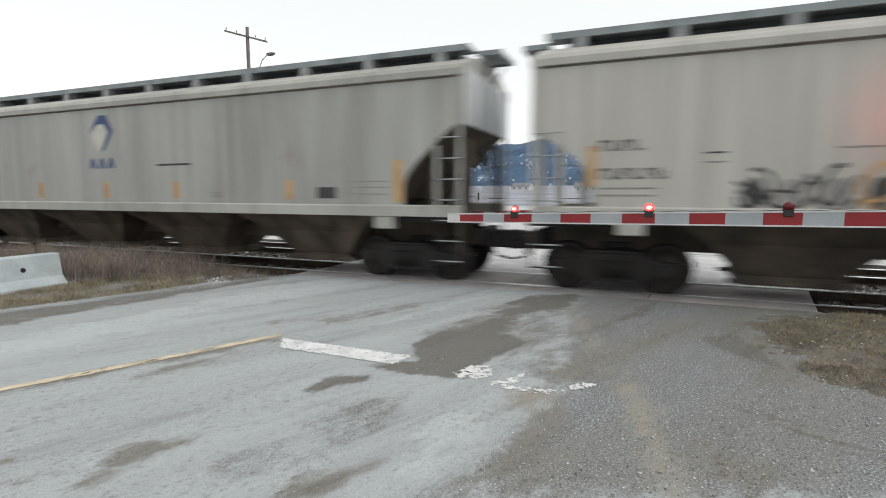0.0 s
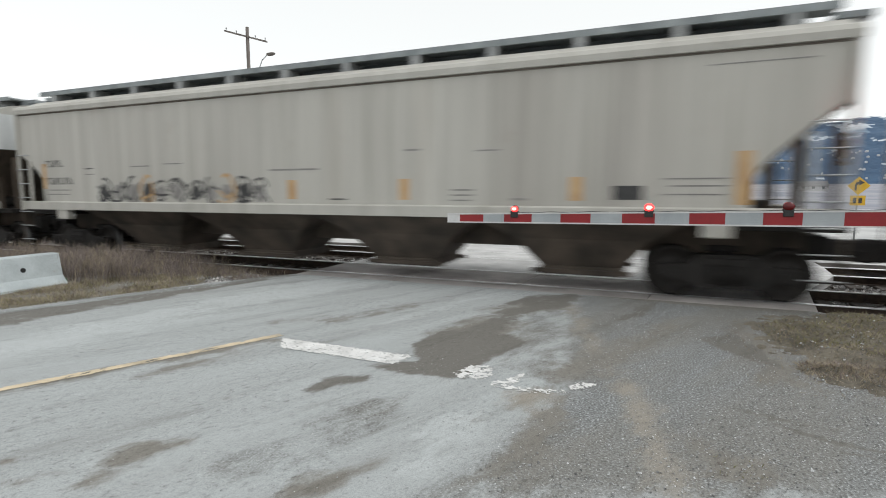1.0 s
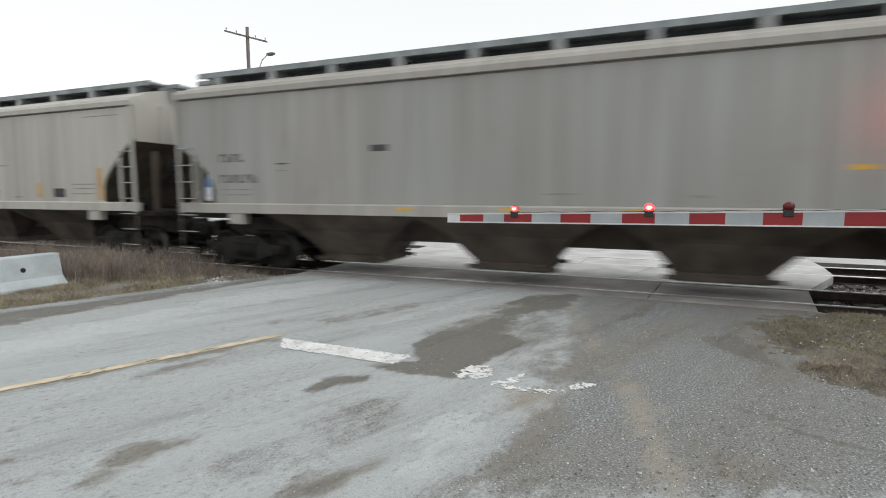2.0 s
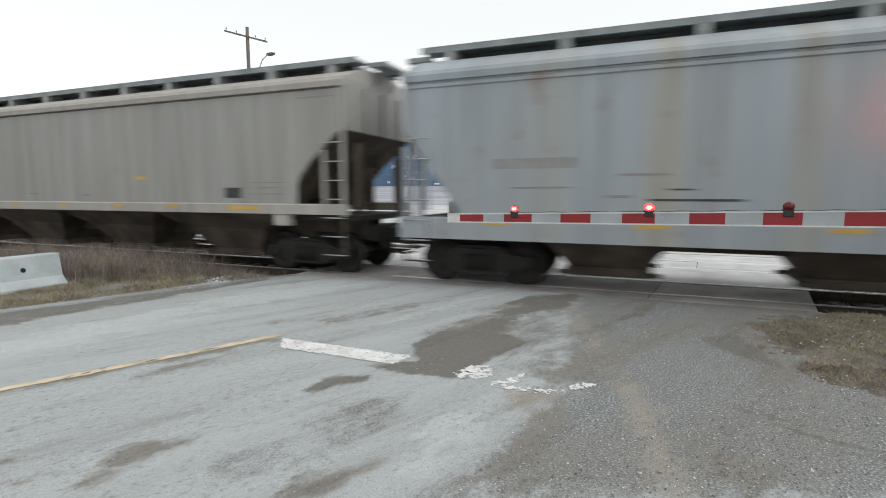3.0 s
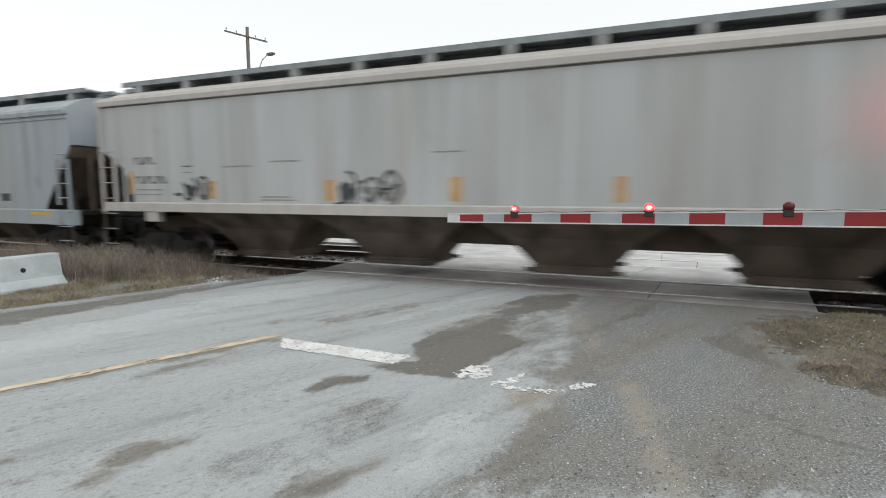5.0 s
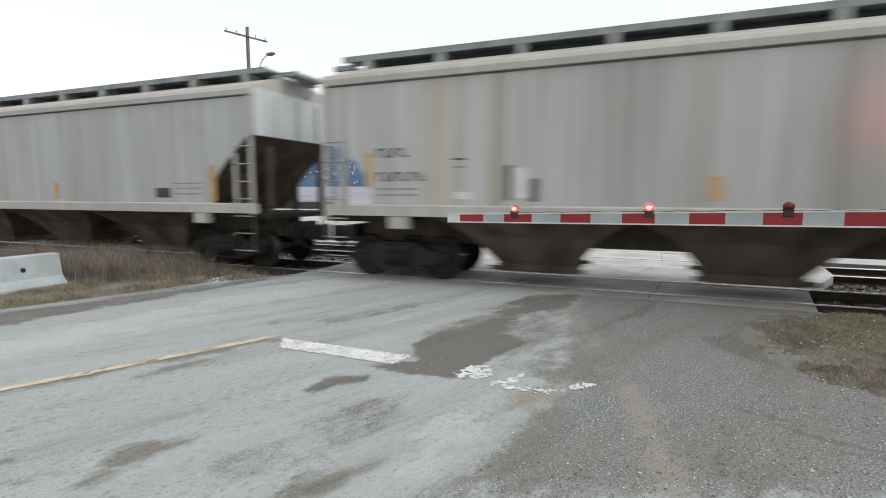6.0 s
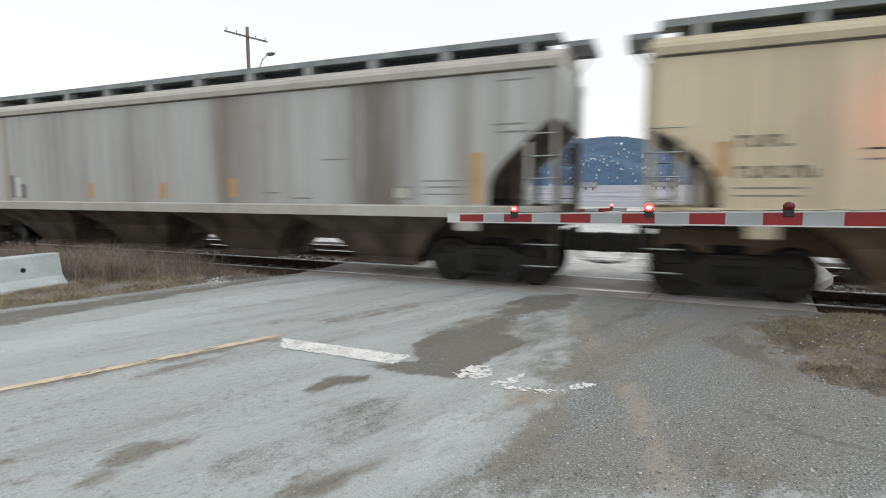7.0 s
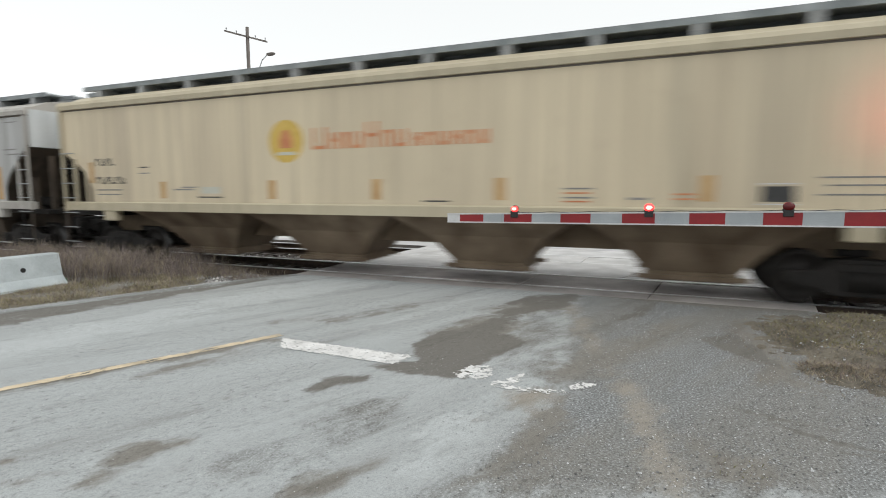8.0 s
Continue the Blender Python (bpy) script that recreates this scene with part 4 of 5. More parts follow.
def diamond_logo(car, x, z, s, y):
    """A blue leaning diamond with a pale leaf in it and a blue name bar below."""
    bm = bmesh.new()
    flat(bm, [(x - 0.50 * s, z + 0.10 * s), (x - 0.05 * s, z + 0.62 * s), (x + 0.32 * s, z + 0.62 * s), (x + 0.60 * s, z + 0.12 * s), (x + 0.12 * s, z - 0.50 * s), (x + 0.05 * s, z - 0.40 * s),
              (x + 0.38 * s, z + 0.10 * s), (x + 0.16 * s, z + 0.36 * s), (x - 0.12 * s, z + 0.34 * s)], y)
    part("logo_diamond", bm, M["blue"], car, "blue diamond logo")
    bm = bmesh.new()
    flat(bm, [(x - 0.36 * s, z - 0.06 * s), (x - 0.12 * s, z + 0.32 * s), (x + 0.16 * s, z + 0.34 * s), (x + 0.36 * s, z + 0.10 * s), (x + 0.08 * s, z - 0.36 * s), (x - 0.14 * s, z - 0.50 * s)], y - 0.003)
    part("logo_leaf", bm, M["cream"], car, "pale leaf in the logo")
    for i in range(3):
        bm = bmesh.new()
        c = x + (i - 1) * 0.42 * s
        flat(bm, [(c - 0.17 * s, z - 1.02 * s), (c - 0.05 * s, z - 0.70 * s), (c + 0.08 * s, z - 0.70 * s), (c + 0.17 * s, z - 1.02 * s), (c + 0.06 * s, z - 1.02 * s), (c, z - 0.86 * s), (c - 0.06 * s, z - 1.02 * s)], y)
        part("logo_bar", bm, M["blue"], car, "faded blue logo bar")


def sun_logo(car, x, z, s, y):
    bm = bmesh.new()
    flat(bm, [(x + 0.47 * s * math.cos(a), z + 0.47 * s * math.sin(a)) for a in (2 * math.pi * i / 28 for i in range(28))], y)
    part("logo_disc", bm, M["sun_yellow"], car, "round yellow logo")
    bm = bmesh.new()
    flat(bm, [(x - 0.17 * s, z - 0.15 * s), (x - 0.17 * s, z + 0.05 * s), (x - 0.08 * s, z + 0.24 * s), (x + 0.08 * s, z + 0.24 * s), (x + 0.17 * s, z + 0.05 * s), (x + 0.17 * s, z - 0.15 * s)], y - 0.004)
    part("logo_mark", bm, M["red_orange"], car, "orange mark in the logo")
    bm = bmesh.new()
    flat(bm, [(x - 0.28 * s, z - 0.30 * s), (x + 0.28 * s, z - 0.30 * s), (x + 0.20 * s, z - 0.23 * s), (x - 0.20 * s, z - 0.23 * s)], y - 0.004)
    part("logo_line", bm, M["cream"], car)
    # name drawn as plain bars in the place of its letters
    cur = x + 0.70 * s
    for i, (w, h) in enumerate([(0.40, 0.46), (0.26, 0.34), (0.20, 0.34), (0.28, 0.34), (0.34, 0.52), (0.26, 0.34), (0.28, 0.34), (0.24, 0.26), (0.24, 0.26), (0.24, 0.26), (0.24, 0.26), (0.24, 0.26), (0.22, 0.26)]):
        bm = bmesh.new()
        zb = z - 0.20
        t = 0.07
        flat(bm, [(cur, zb), (cur + t, zb), (cur + t, zb + h), (cur, zb + h)], y)
        flat(bm, [(cur + w - 0.04 - t, zb), (cur + w - 0.04, zb), (cur + w - 0.04, zb + h), (cur + w - 0.04 - t, zb + h)], y)
        q = zb + (0 if i % 3 == 0 else h * 0.42 if i % 3 == 1 else h - t)
        flat(bm, [(cur, q), (cur + w - 0.04, q), (cur + w - 0.04, q + t), (cur, q + t)], y - 0.002)
        part("name_bar", bm, M["red_orange"], car)
        cur += w * 1.16 + (0.0 if i != 6 else 0.06)


def stroke(bm, pts, w, y):
    """A broad brush line along pts, flat on the side sheet."""
    rails = []
    for i, (x, z) in enumerate(pts):
        (xa, za), (xb, zb) = pts[max(i - 1, 0)], pts[min(i + 1, len(pts) - 1)]
        d = math.hypot(xb - xa, zb - za) or 1
        nx, nz = -(zb - za) / d * w / 2, (xb - xa) / d * w / 2
        rails.append((bm.verts.new((x - nx, y, z - nz)), bm.verts.new((x + nx, y, z + nz))))
    for (p, q), (u, v) in zip(rails, rails[1:]):
        bm.faces.new((p, u, v, q))


def scrawl(car, x, z, s, y):
    """Loose spray-painted loops and strokes, nothing to read."""
    rng = random.Random(int(x * 10 + s * 100))
    cur = x
    for i in range(int(11 * s)):
        w, h = rng.uniform(0.38, 0.62), rng.uniform(0.5, 0.8)
        bm = bmesh.new()
        a0 = rng.uniform(0, 6)
        loop = [(cur + 0.45 * w * math.cos(a0 + k * 0.5) * (1 + 0.2 * math.sin(k * 1.3 + i)), z + 0.45 * h * math.sin(a0 + k * 0.5) * (1 + 0.15 * math.cos(k * 0.9))) for k in range(rng.choice((8, 10, 13)))]
        stroke(bm, loop, rng.uniform(0.05, 0.09), y)
        part("spray_mark", bm, M["black" if i % 5 != 3 else "orange"], car, "dark spray paint loop")
        bm = bmesh.new()
        stroke(bm, [(cur - w * 0.5, z + rng.uniform(-0.3, 0.3)), (cur, z + rng.uniform(-0.35, 0.35)), (cur + w * 0.5, z + rng.uniform(-0.3, 0.3))], 0.05, y - 0.001)
        part("spray_mark", bm, M["black" if i % 5 != 3 else "orange"], car, "dark spray paint strokes")
        bm = bmesh.new()
        pts = [(cur + 0.34 * w * math.cos(2 * math.pi * k / 12) * rng.uniform(0.7, 1.2), z - 0.05 + 0.32 * h * math.sin(2 * math.pi * k / 12) * rng.uniform(0.7, 1.2)) for k in range(12)]
        flat(bm, pts, y + 0.002)
        part("spray_mark", bm, M["faint" if i % 3 else "black"], car, "grey spray paint shape")
        cur += w * 0.98


LOGOS = {"diamond": diamond_logo, "sun": sun_logo, "scrawl": scrawl}


def paints(key, base, streak, amount, rust, seed, band, bands=()):
    M["band_" + key] = car_paint("trim_paint_" + key, tuple(0.86 * c for c in band), streak, amount * 0.6, rust, seed + 5)
    return car_paint("car_paint_" + key, base, streak, amount, rust, seed, bands)


def lettering(x, big=True):
    """Reporting marks and data, as plain broken bars of their size."""
    tone, out = "black" if big else "faint", []
    for n, z0, z1 in ((4, 2.35, 2.54), (6, 1.87, 2.06)):
        for i in range(n):
            a = x + i * 0.185
            out += [(a, a + 0.04, z0, z1, tone), (a + 0.05, a + 0.14, z0 + (0.0 if i % 2 else z1 - z0 - 0.045), z0 + (0.045 if i % 2 else z1 - z0), tone)]
            if i % 3:
                out.append((a + 0.11, a + 0.145, z0 + 0.05, z1 - 0.05, tone))
    out += [(x, x + 0.95, 1.70, 1.73, "faint"), (x, x + 0.9, 1.58, 1.61, "faint"), (x + 1.65, x + 1.95, 2.27, 2.30, "black"), (x + 1.65, x + 1.95, 2.12, 2.15, "faint")]
    return out


def data_block(x):
    return [(x, x + 0.95, 1.86, 1.885, "faint"), (x + 0.1, x + 0.95, 1.74, 1.765, "faint"), (x, x + 0.9, 1.60, 1.625, "faint")]


LENGTH = 19.87
SPECS = [
    dict(key="logo_car", x=-23.21, length=LENGTH, label="grimy light grey four-bay covered hopper car with a blue diamond logo",
         col=((0.42, 0.42, 0.395), (0.20, 0.195, 0.18), 0.95, 0.18, 3.0, (0.52, 0.51, 0.47), [(14.4, 1.0, 0.5, (0.22, 0.22, 0.205)), (11.2, 0.5, 0.35, (0.26, 0.255, 0.24)), (17.6, 0.7, 0.4, (0.25, 0.245, 0.225)), (6.2, 0.8, 0.35, (0.26, 0.255, 0.235))]),
         marks=lettering(1.3) + data_block(17.3) + [(16.5, 16.98, 1.52, 1.76, "black"), (18.36, 18.56, 1.45, 2.30, "orange"), (1.02, 1.16, 1.75, 2.45, "orange"), (6.90, 7.10, 1.50, 1.92, "orange"), (9.65, 9.85, 1.50, 1.92, "orange"), (12.20, 12.40, 1.50, 1.92, "orange"), (15.64, 15.84, 1.50, 1.92, "orange"), (11.68, 12.82, 2.31, 2.36, "black"), (13.45, 13.8, 1.54, 1.58, "faint"), (13.45, 13.75, 1.62, 1.65, "faint"), (4.2, 4.6, 1.7, 1.8, "faint")],
         logos=[("diamond", 9.65, 3.14, 0.84)]),
    dict(key="spray_car", x=-2.04, length=LENGTH, bay="bay_dark", label="light grey four-bay covered hopper car with spray paint along its side",
         col=((0.50, 0.485, 0.445), (0.33, 0.315, 0.29), 0.75, 0.12, 11.0, (0.56, 0.545, 0.50), [(10.8, 0.3, 0.25, (0.36, 0.32, 0.27)), (12.9, 0.25, 0.25, (0.38, 0.34, 0.29)), (14.9, 0.9, 0.35, (0.34, 0.315, 0.28)), (16.9, 0.6, 0.3, (0.36, 0.33, 0.30)), (5.2, 0.35, 0.25, (0.37, 0.35, 0.32))]),
         marks=lettering(1.2) + data_block(17.3) + [(16.5, 16.98, 1.52, 1.76, "black"), (18.36, 18.56, 1.45, 2.30, "orange"), (1.02, 1.16, 1.75, 2.45, "orange"), (9.60, 9.80, 1.50, 1.92, "orange"), (12.38, 12.58, 1.50, 1.92, "orange"), (15.77, 15.97, 1.50, 1.92, "orange"), (9.1, 10.4, 2.13, 2.17, "faint"), (12.5, 12.85, 2.47, 2.51, "faint"), (14.0, 14.45, 2.42, 2.45, "faint"), (10.7, 11.1, 1.49, 1.52, "black"), (13.5, 13.95, 1.68, 1.71, "faint"), (13.5, 13.95, 1.58, 1.61, "faint"), (13.5, 13.9, 1.48, 1.51, "faint"), (14.7, 15.0, 1.5, 1.54, "faint"), (17.9, 19.3, 3.64, 3.66, "faint"), (4.6, 5.3, 2.3, 2.33, "faint"), (5.8, 6.4, 2.34, 2.37, "faint")],
         logos=[("scrawl", 3.55, 1.70, 1.0)]),
    dict(key="plain_car", x=19.32, length=LENGTH, bay="bay_dark", label="dusty grey four-bay covered hopper car with amber sill reflectors",
         col=((0.337, 0.337, 0.32), (0.235, 0.218, 0.20), 0.65, 0.12, 19.0, (0.46, 0.435, 0.40), [(4.0, 1.6, 0.3, (0.33, 0.29, 0.27)), (13.0, 1.2, 0.25, (0.33, 0.30, 0.28))]),
         marks=lettering(1.33) + data_block(17.3) + [(16.5, 16.98, 1.52, 1.76, "black"), (5.4, 5.8, 2.49, 2.62, "black"), (18.6, 19.6, 3.66, 3.69, "faint"), (13.5, 13.85, 1.98, 2.06, "amber"), (9.0, 9.6, 1.6, 1.63, "faint"), (11.4, 11.7, 1.55, 1.6, "faint")],
         sill_marks=[(x, x + 0.35, 1.28, 1.35, "amber") for x in (6.0, 8.2, 10.4, 12.6, 14.6)] + [(16.6, 17.5, 1.24, 1.33, "amber")]),
    dict(key="blue_car", x=40.54, length=LENGTH, deep_sill=True, brackets=9, label="blue-grey hopper car with deep side sill and diamond logo",
         col=((0.33, 0.372, 0.41), (0.29, 0.285, 0.255), 0.7, 0.45, 27.0, (0.36, 0.39, 0.41), [(4.8, 0.40, 0.5, (0.38, 0.33, 0.23)), (6.8, 0.30, 0.4, (0.37, 0.32, 0.23)), (2.9, 0.5, 0.3, (0.36, 0.32, 0.24)), (9.2, 0.6, 0.25, (0.33, 0.31, 0.26)), (13.6, 1.0, 0.3, (0.34, 0.30, 0.26)), (16.6, 0.6, 0.3, (0.33, 0.30, 0.25))]),
         marks=[(1.9 + i * 0.22, 2.04 + i * 0.22, 2.08, 2.27, "faint") for i in range(7)] + [(16.58, 17.03, 1.40, 1.62, "black"), (14.9, 15.7, 1.6, 1.66, "faint"), (2.2, 3.3, 1.72, 1.75, "faint"), (4.1, 4.9, 1.93, 1.97, "faint"), (4.6, 6.0, 1.5, 1.54, "black"), (4.9, 5.3, 1.68, 1.71, "black"), (3.9, 4.3, 1.55, 1.6, "faint")],
         sill_marks=[(x, x + 0.5, 1.03, 1.10, "amber") for x in (1.7, 4.4, 7.15, 9.75, 12.1, 15.2)] + [(18.0, 18.9, 1.00, 1.09, "amber")],
         logos=[("diamond", 12.58, 2.64, 0.86)], bays=[3.9, 7.9, 11.9, 15.9], truck=1.4),
    dict(key="pink_car", x=61.69, length=20.2, label="pale pinkish grey covered hopper car with small spray tags",
         col=((0.465, 0.482, 0.486), (0.345, 0.335, 0.322), 0.7, 0.12, 35.0, (0.57, 0.54, 0.51), [(7.0, 0.25, 0.25, (0.36, 0.31, 0.28)), (8.9, 0.3, 0.3, (0.38, 0.31, 0.27)), (14.0, 0.6, 0.25, (0.36, 0.32, 0.30))]),
         marks=lettering(1.25) + data_block(17.6) + [(17.0, 17.5, 1.52, 1.76, "black"), (18.8, 19.0, 1.45, 2.3, "orange"), (1.02, 1.16, 1.6, 2.2, "orange"), (3.75, 3.95, 1.5, 1.92, "orange"), (7.05, 7.3, 1.47, 1.92, "orange"), (9.95, 10.2, 1.47, 1.95, "orange"), (13.0, 13.2, 1.47, 1.92, "orange"), (4.15, 5.04, 2.23, 2.27, "faint"), (5.59, 6.38, 2.32, 2.36, "faint"), (9.6, 10.2, 2.42, 2.45, "faint"), (5.3, 6.3, 1.46, 1.49, "faint"), (5.3, 6.1, 1.53, 1.56, "faint"), (2.6, 2.85, 1.56, 1.64, "black")],
         logos=[("scrawl", 3.1, 1.74, 0.19), ("scrawl", 7.6, 1.70, 0.28)]),
    dict(key="rust_car", x=83.79, length=20.03, label="light grey covered hopper car with dark brown run-off streaks",
         col=((0.485, 0.492, 0.487), (0.17, 0.13, 0.105), 0.55, 0.16, 43.0, (0.56, 0.54, 0.50), [(16.35, 1.0, 0.9, (0.135, 0.11, 0.09)), (12.3, 0.5, 0.75, (0.17, 0.135, 0.11)), (12.95, 0.45, 0.4, (0.26, 0.22, 0.19)), (9.2, 0.22, 0.4, (0.24, 0.20, 0.17)), (10.4, 0.25, 0.3, (0.28, 0.24, 0.2)), (3.84, 0.22, 0.55, (0.27, 0.18, 0.11)), (2.7, 0.5, 0.4, (0.42, 0.34, 0.22)), (7.2, 0.2, 0.3, (0.3, 0.24, 0.19)), (18.3, 0.3, 0.3, (0.28, 0.23, 0.18))]),
         marks=lettering(1.28) + data_block(17.35) + [(16.7, 17.1, 1.5, 1.77, "faint"), (16.75, 17.05, 1.54, 1.73, "cream"), (18.38, 18.6, 1.44, 2.4, "orange"), (1.02, 1.16, 1.75, 2.45, "orange"), (12.35, 12.6, 1.55, 1.98, "orange"), (10.08, 10.3, 1.5, 1.9, "orange"), (7.4, 7.6, 1.5, 1.9, "orange"), (15.0, 15.64, 2.33, 2.36, "faint"), (18.9, 19.5, 3.67, 3.70, "faint"), (18.8, 19.4, 2.88, 2.92, "faint"), (18.9, 19.5, 2.74, 2.78, "faint"), (4.0, 4.12, 1.5, 2.15, "black"), (4.14, 4.45, 1.55, 2.1, "white_decal"), (4.47, 4.62, 1.48, 1.9, "black"), (3.0, 3.34, 1.52, 1.66, "white_decal"), (14.2, 14.7, 1.5, 1.54, "faint"), (13.4, 13.8, 1.62, 1.66, "faint")]),
    dict(key="tan_car", x=105.27, length=LENGTH, label="tan covered hopper car with yellow disc and orange lettering",
         col=((0.70, 0.60, 0.43), (0.45, 0.375, 0.275), 0.6, 0.10, 51.0, (0.60, 0.53, 0.38), [(6.4, 0.2, 0.25, (0.38, 0.32, 0.24)), (2.4, 0.35, 0.3, (0.40, 0.33, 0.25)), (15.55, 0.28, 0.4, (0.36, 0.32, 0.235)), (16.8, 0.5, 0.35, (0.37, 0.32, 0.24))]),
         marks=lettering(1.33) + data_block(17.5) + [(16.75, 17.2, 1.50, 1.74, "black"), (16.72, 17.23, 1.77, 1.79, "white_decal"), (16.72, 17.23, 1.45, 1.47, "white_decal"), (1.05, 1.22, 1.9, 2.45, "orange"), (3.68, 3.88, 1.50, 1.92, "orange"), (7.09, 7.29, 1.50, 1.92, "orange"), (9.78, 9.98, 1.50, 1.92, "orange"), (12.42, 12.62, 1.50, 1.92, "orange"), (15.89, 16.09, 1.50, 1.92, "orange"), (4.15, 4.8, 1.70, 1.74, "faint"), (4.4, 4.9, 1.76, 1.79, "faint"), (5.05, 5.65, 1.62, 1.78, "cream"), (4.95, 5.7, 1.52, 1.55, "black"), (10.95, 11.5, 1.46, 1.49, "black"), (13.7, 14.2, 1.70, 1.73, "faint"), (13.7, 14.15, 1.62, 1.65, "red_orange"), (13.7, 14.2, 1.54, 1.57, "faint"), (13.7, 14.15, 1.47, 1.50, "red_orange"), (15.5, 15.82, 1.60, 1.63, "red_orange"), (15.5, 15.82, 1.52, 1.55, "red_orange"), (14.8, 15.1, 1.52, 1.56, "faint"), (18.4, 18.6, 1.5, 2.3, "orange")],
         logos=[("sun", 7.62, 2.77, 1.0)], bay="bay_tan"),
]
for spec in SPECS:
    spec["paint"] = paints(spec["key"], *spec["col"])
    build_car(spec)

# ---- road surface: markings, patches, gravel ----


def decal(name, poly, step, z, mat, wear, scale, seed, label, cat, edge=0.0, kind="structure"):
    return tagged(ragged(name, poly, step, z, M[mat], wear, scale, seed, edge), label, cat, kind=kind)


decal("stop_line", [(-3.80, 4.53), (-3.58, 4.23), (-2.22, 4.21), (-2.16, 4.50)], 0.008, 0.006, "white_paint", -0.46, (15.0, 52.0), 3.0, "worn white stop line painted on the asphalt", "stop line", 0.05)
decal("stop_line", [(-1.6, 4.21), (-1.51, 4.46), (-1.34, 4.52), (-1.25, 4.29), (-1.32, 4.15), (-1.52, 4.11)], 0.007, 0.006, "white_paint", -0.18, (17.0, 24.0), 31.0, "flaked remains of a white stop line", "stop line", 0.04)
decal("stop_line", [(-1.21, 4.08), (-1.11, 4.23), (-1.01, 4.46), (-0.97, 4.35), (-1.03, 4.11), (-1.13, 4.02)], 0.007, 0.006, "white_paint", -0.12, (17.0, 24.0), 32.0, "flaked remains of a white stop line", "stop line", 0.04)
decal("stop_line", [(-1.1, 4.08), (-0.77, 4.12), (-0.59, 4.17), (-0.58, 4.11), (-0.8, 4.03), (-1.08, 4.01)], 0.007, 0.006, "white_paint", -0.05, (17.0, 24.0), 33.0, "flaked remains of a white stop line", "stop line", 0.04)
decal("stop_line", [(-0.58, 4.25), (-0.48, 4.4), (-0.36, 4.41), (-0.42, 4.29), (-0.54, 4.2)], 0.007, 0.006, "white_paint", -0.12, (17.0, 24.0), 34.0, "flaked remains of a white stop line", "stop line", 0.04)
YX = lambda y: -3.90 + (y - 4.62) * 0.458 - 0.012 * (y - 4.74) ** 2
decal("centre_line", [(YX(y) - 0.058, y) for y in (0.0, 0.6, 1.2, 1.8, 2.4, 3.0, 3.6, 4.2, 4.66)] + [(YX(y) + 0.058, y) for y in (4.60, 4.2, 3.6, 3.0, 2.4, 1.8, 1.2, 0.6, 0.0)],
      0.014, 0.006, "yellow_paint", -0.50, (14.0, 6.0), 5.0, "worn yellow centre line painted on the asphalt", "centre line", 0.015)


def scatter(name, spots, size, material, label, cat, squash=0.6, seed=1):
    """Many small angular stones in one mesh."""
    rng = np.random.default_rng(seed)
    n = len(spots)
    base = np.array([(1, 0, 0), (0, 1, 0), (-1, 0, 0), (0, -1, 0), (0, 0, 1), (0, 0, -1)], float)
    tri = np.array([(0, 1, 4), (1, 2, 4), (2, 3, 4), (3, 0, 4), (1, 0, 5), (2, 1, 5), (3, 2, 5), (0, 3, 5)])
    s = size[0] + (size[1] - size[0]) * rng.random(n) ** 2.2
    v = base[None] * s[:, None, None] * rng.uniform(0.6, 1.3, (n, 6, 3)) + rng.normal(0, 0.18, (n, 6, 3)) * s[:, None, None]
    a = rng.uniform(0, 6.28, n)
    c, d = np.cos(a)[:, None], np.sin(a)[:, None]
    x, y = v[..., 0] * c - v[..., 1] * d, v[..., 0] * d + v[..., 1] * c
    v = np.stack([x, y, v[..., 2] * squash], -1) + np.asarray(spots)[:, None, :]
    f = (tri[None] + 6 * np.arange(n)[:, None, None]).reshape(-1, 3)
    me = bpy.data.meshes.new(name)
    me.from_pydata(v.reshape(-1, 3).tolist(), [], f.tolist())
    me.materials.append(material)
    return tagged(placed(name, me, at=ON_PLAN), label, cat, kind="stuff")


def spots_in(poly, n, z, seed, lift=0.003):
    rng = random.Random(seed)
    xs, ys = [p[0] for p in poly], [p[1] for p in poly]
    out = []
    while len(out) < n:
        x, y = rng.uniform(min(xs), max(xs)), rng.uniform(min(ys), max(ys))
        if inside((x, y), poly) and noise.noise((x * 1.3, y * 1.3, seed)) > rng.uniform(-0.6, 0.25):
            out.append((x, y, (z(x, y) if callable(z) else z) + lift))
    return out


def stone_material(name, dark, light):
    m, n, l, bs = shader(name)
    r = ramp(n, [(0.0, dark), (0.7, tuple((a + b) / 2 for a, b in zip(dark, light))), (1.0, light)])
    l.new(n.new("ShaderNodeNewGeometry").outputs["Random Per Island"], r.inputs["Fac"])
    l.new(r.outputs["Color"], bs.inputs["Base Color"])
    bs.inputs["Roughness"].default_value = 0.85
    return m


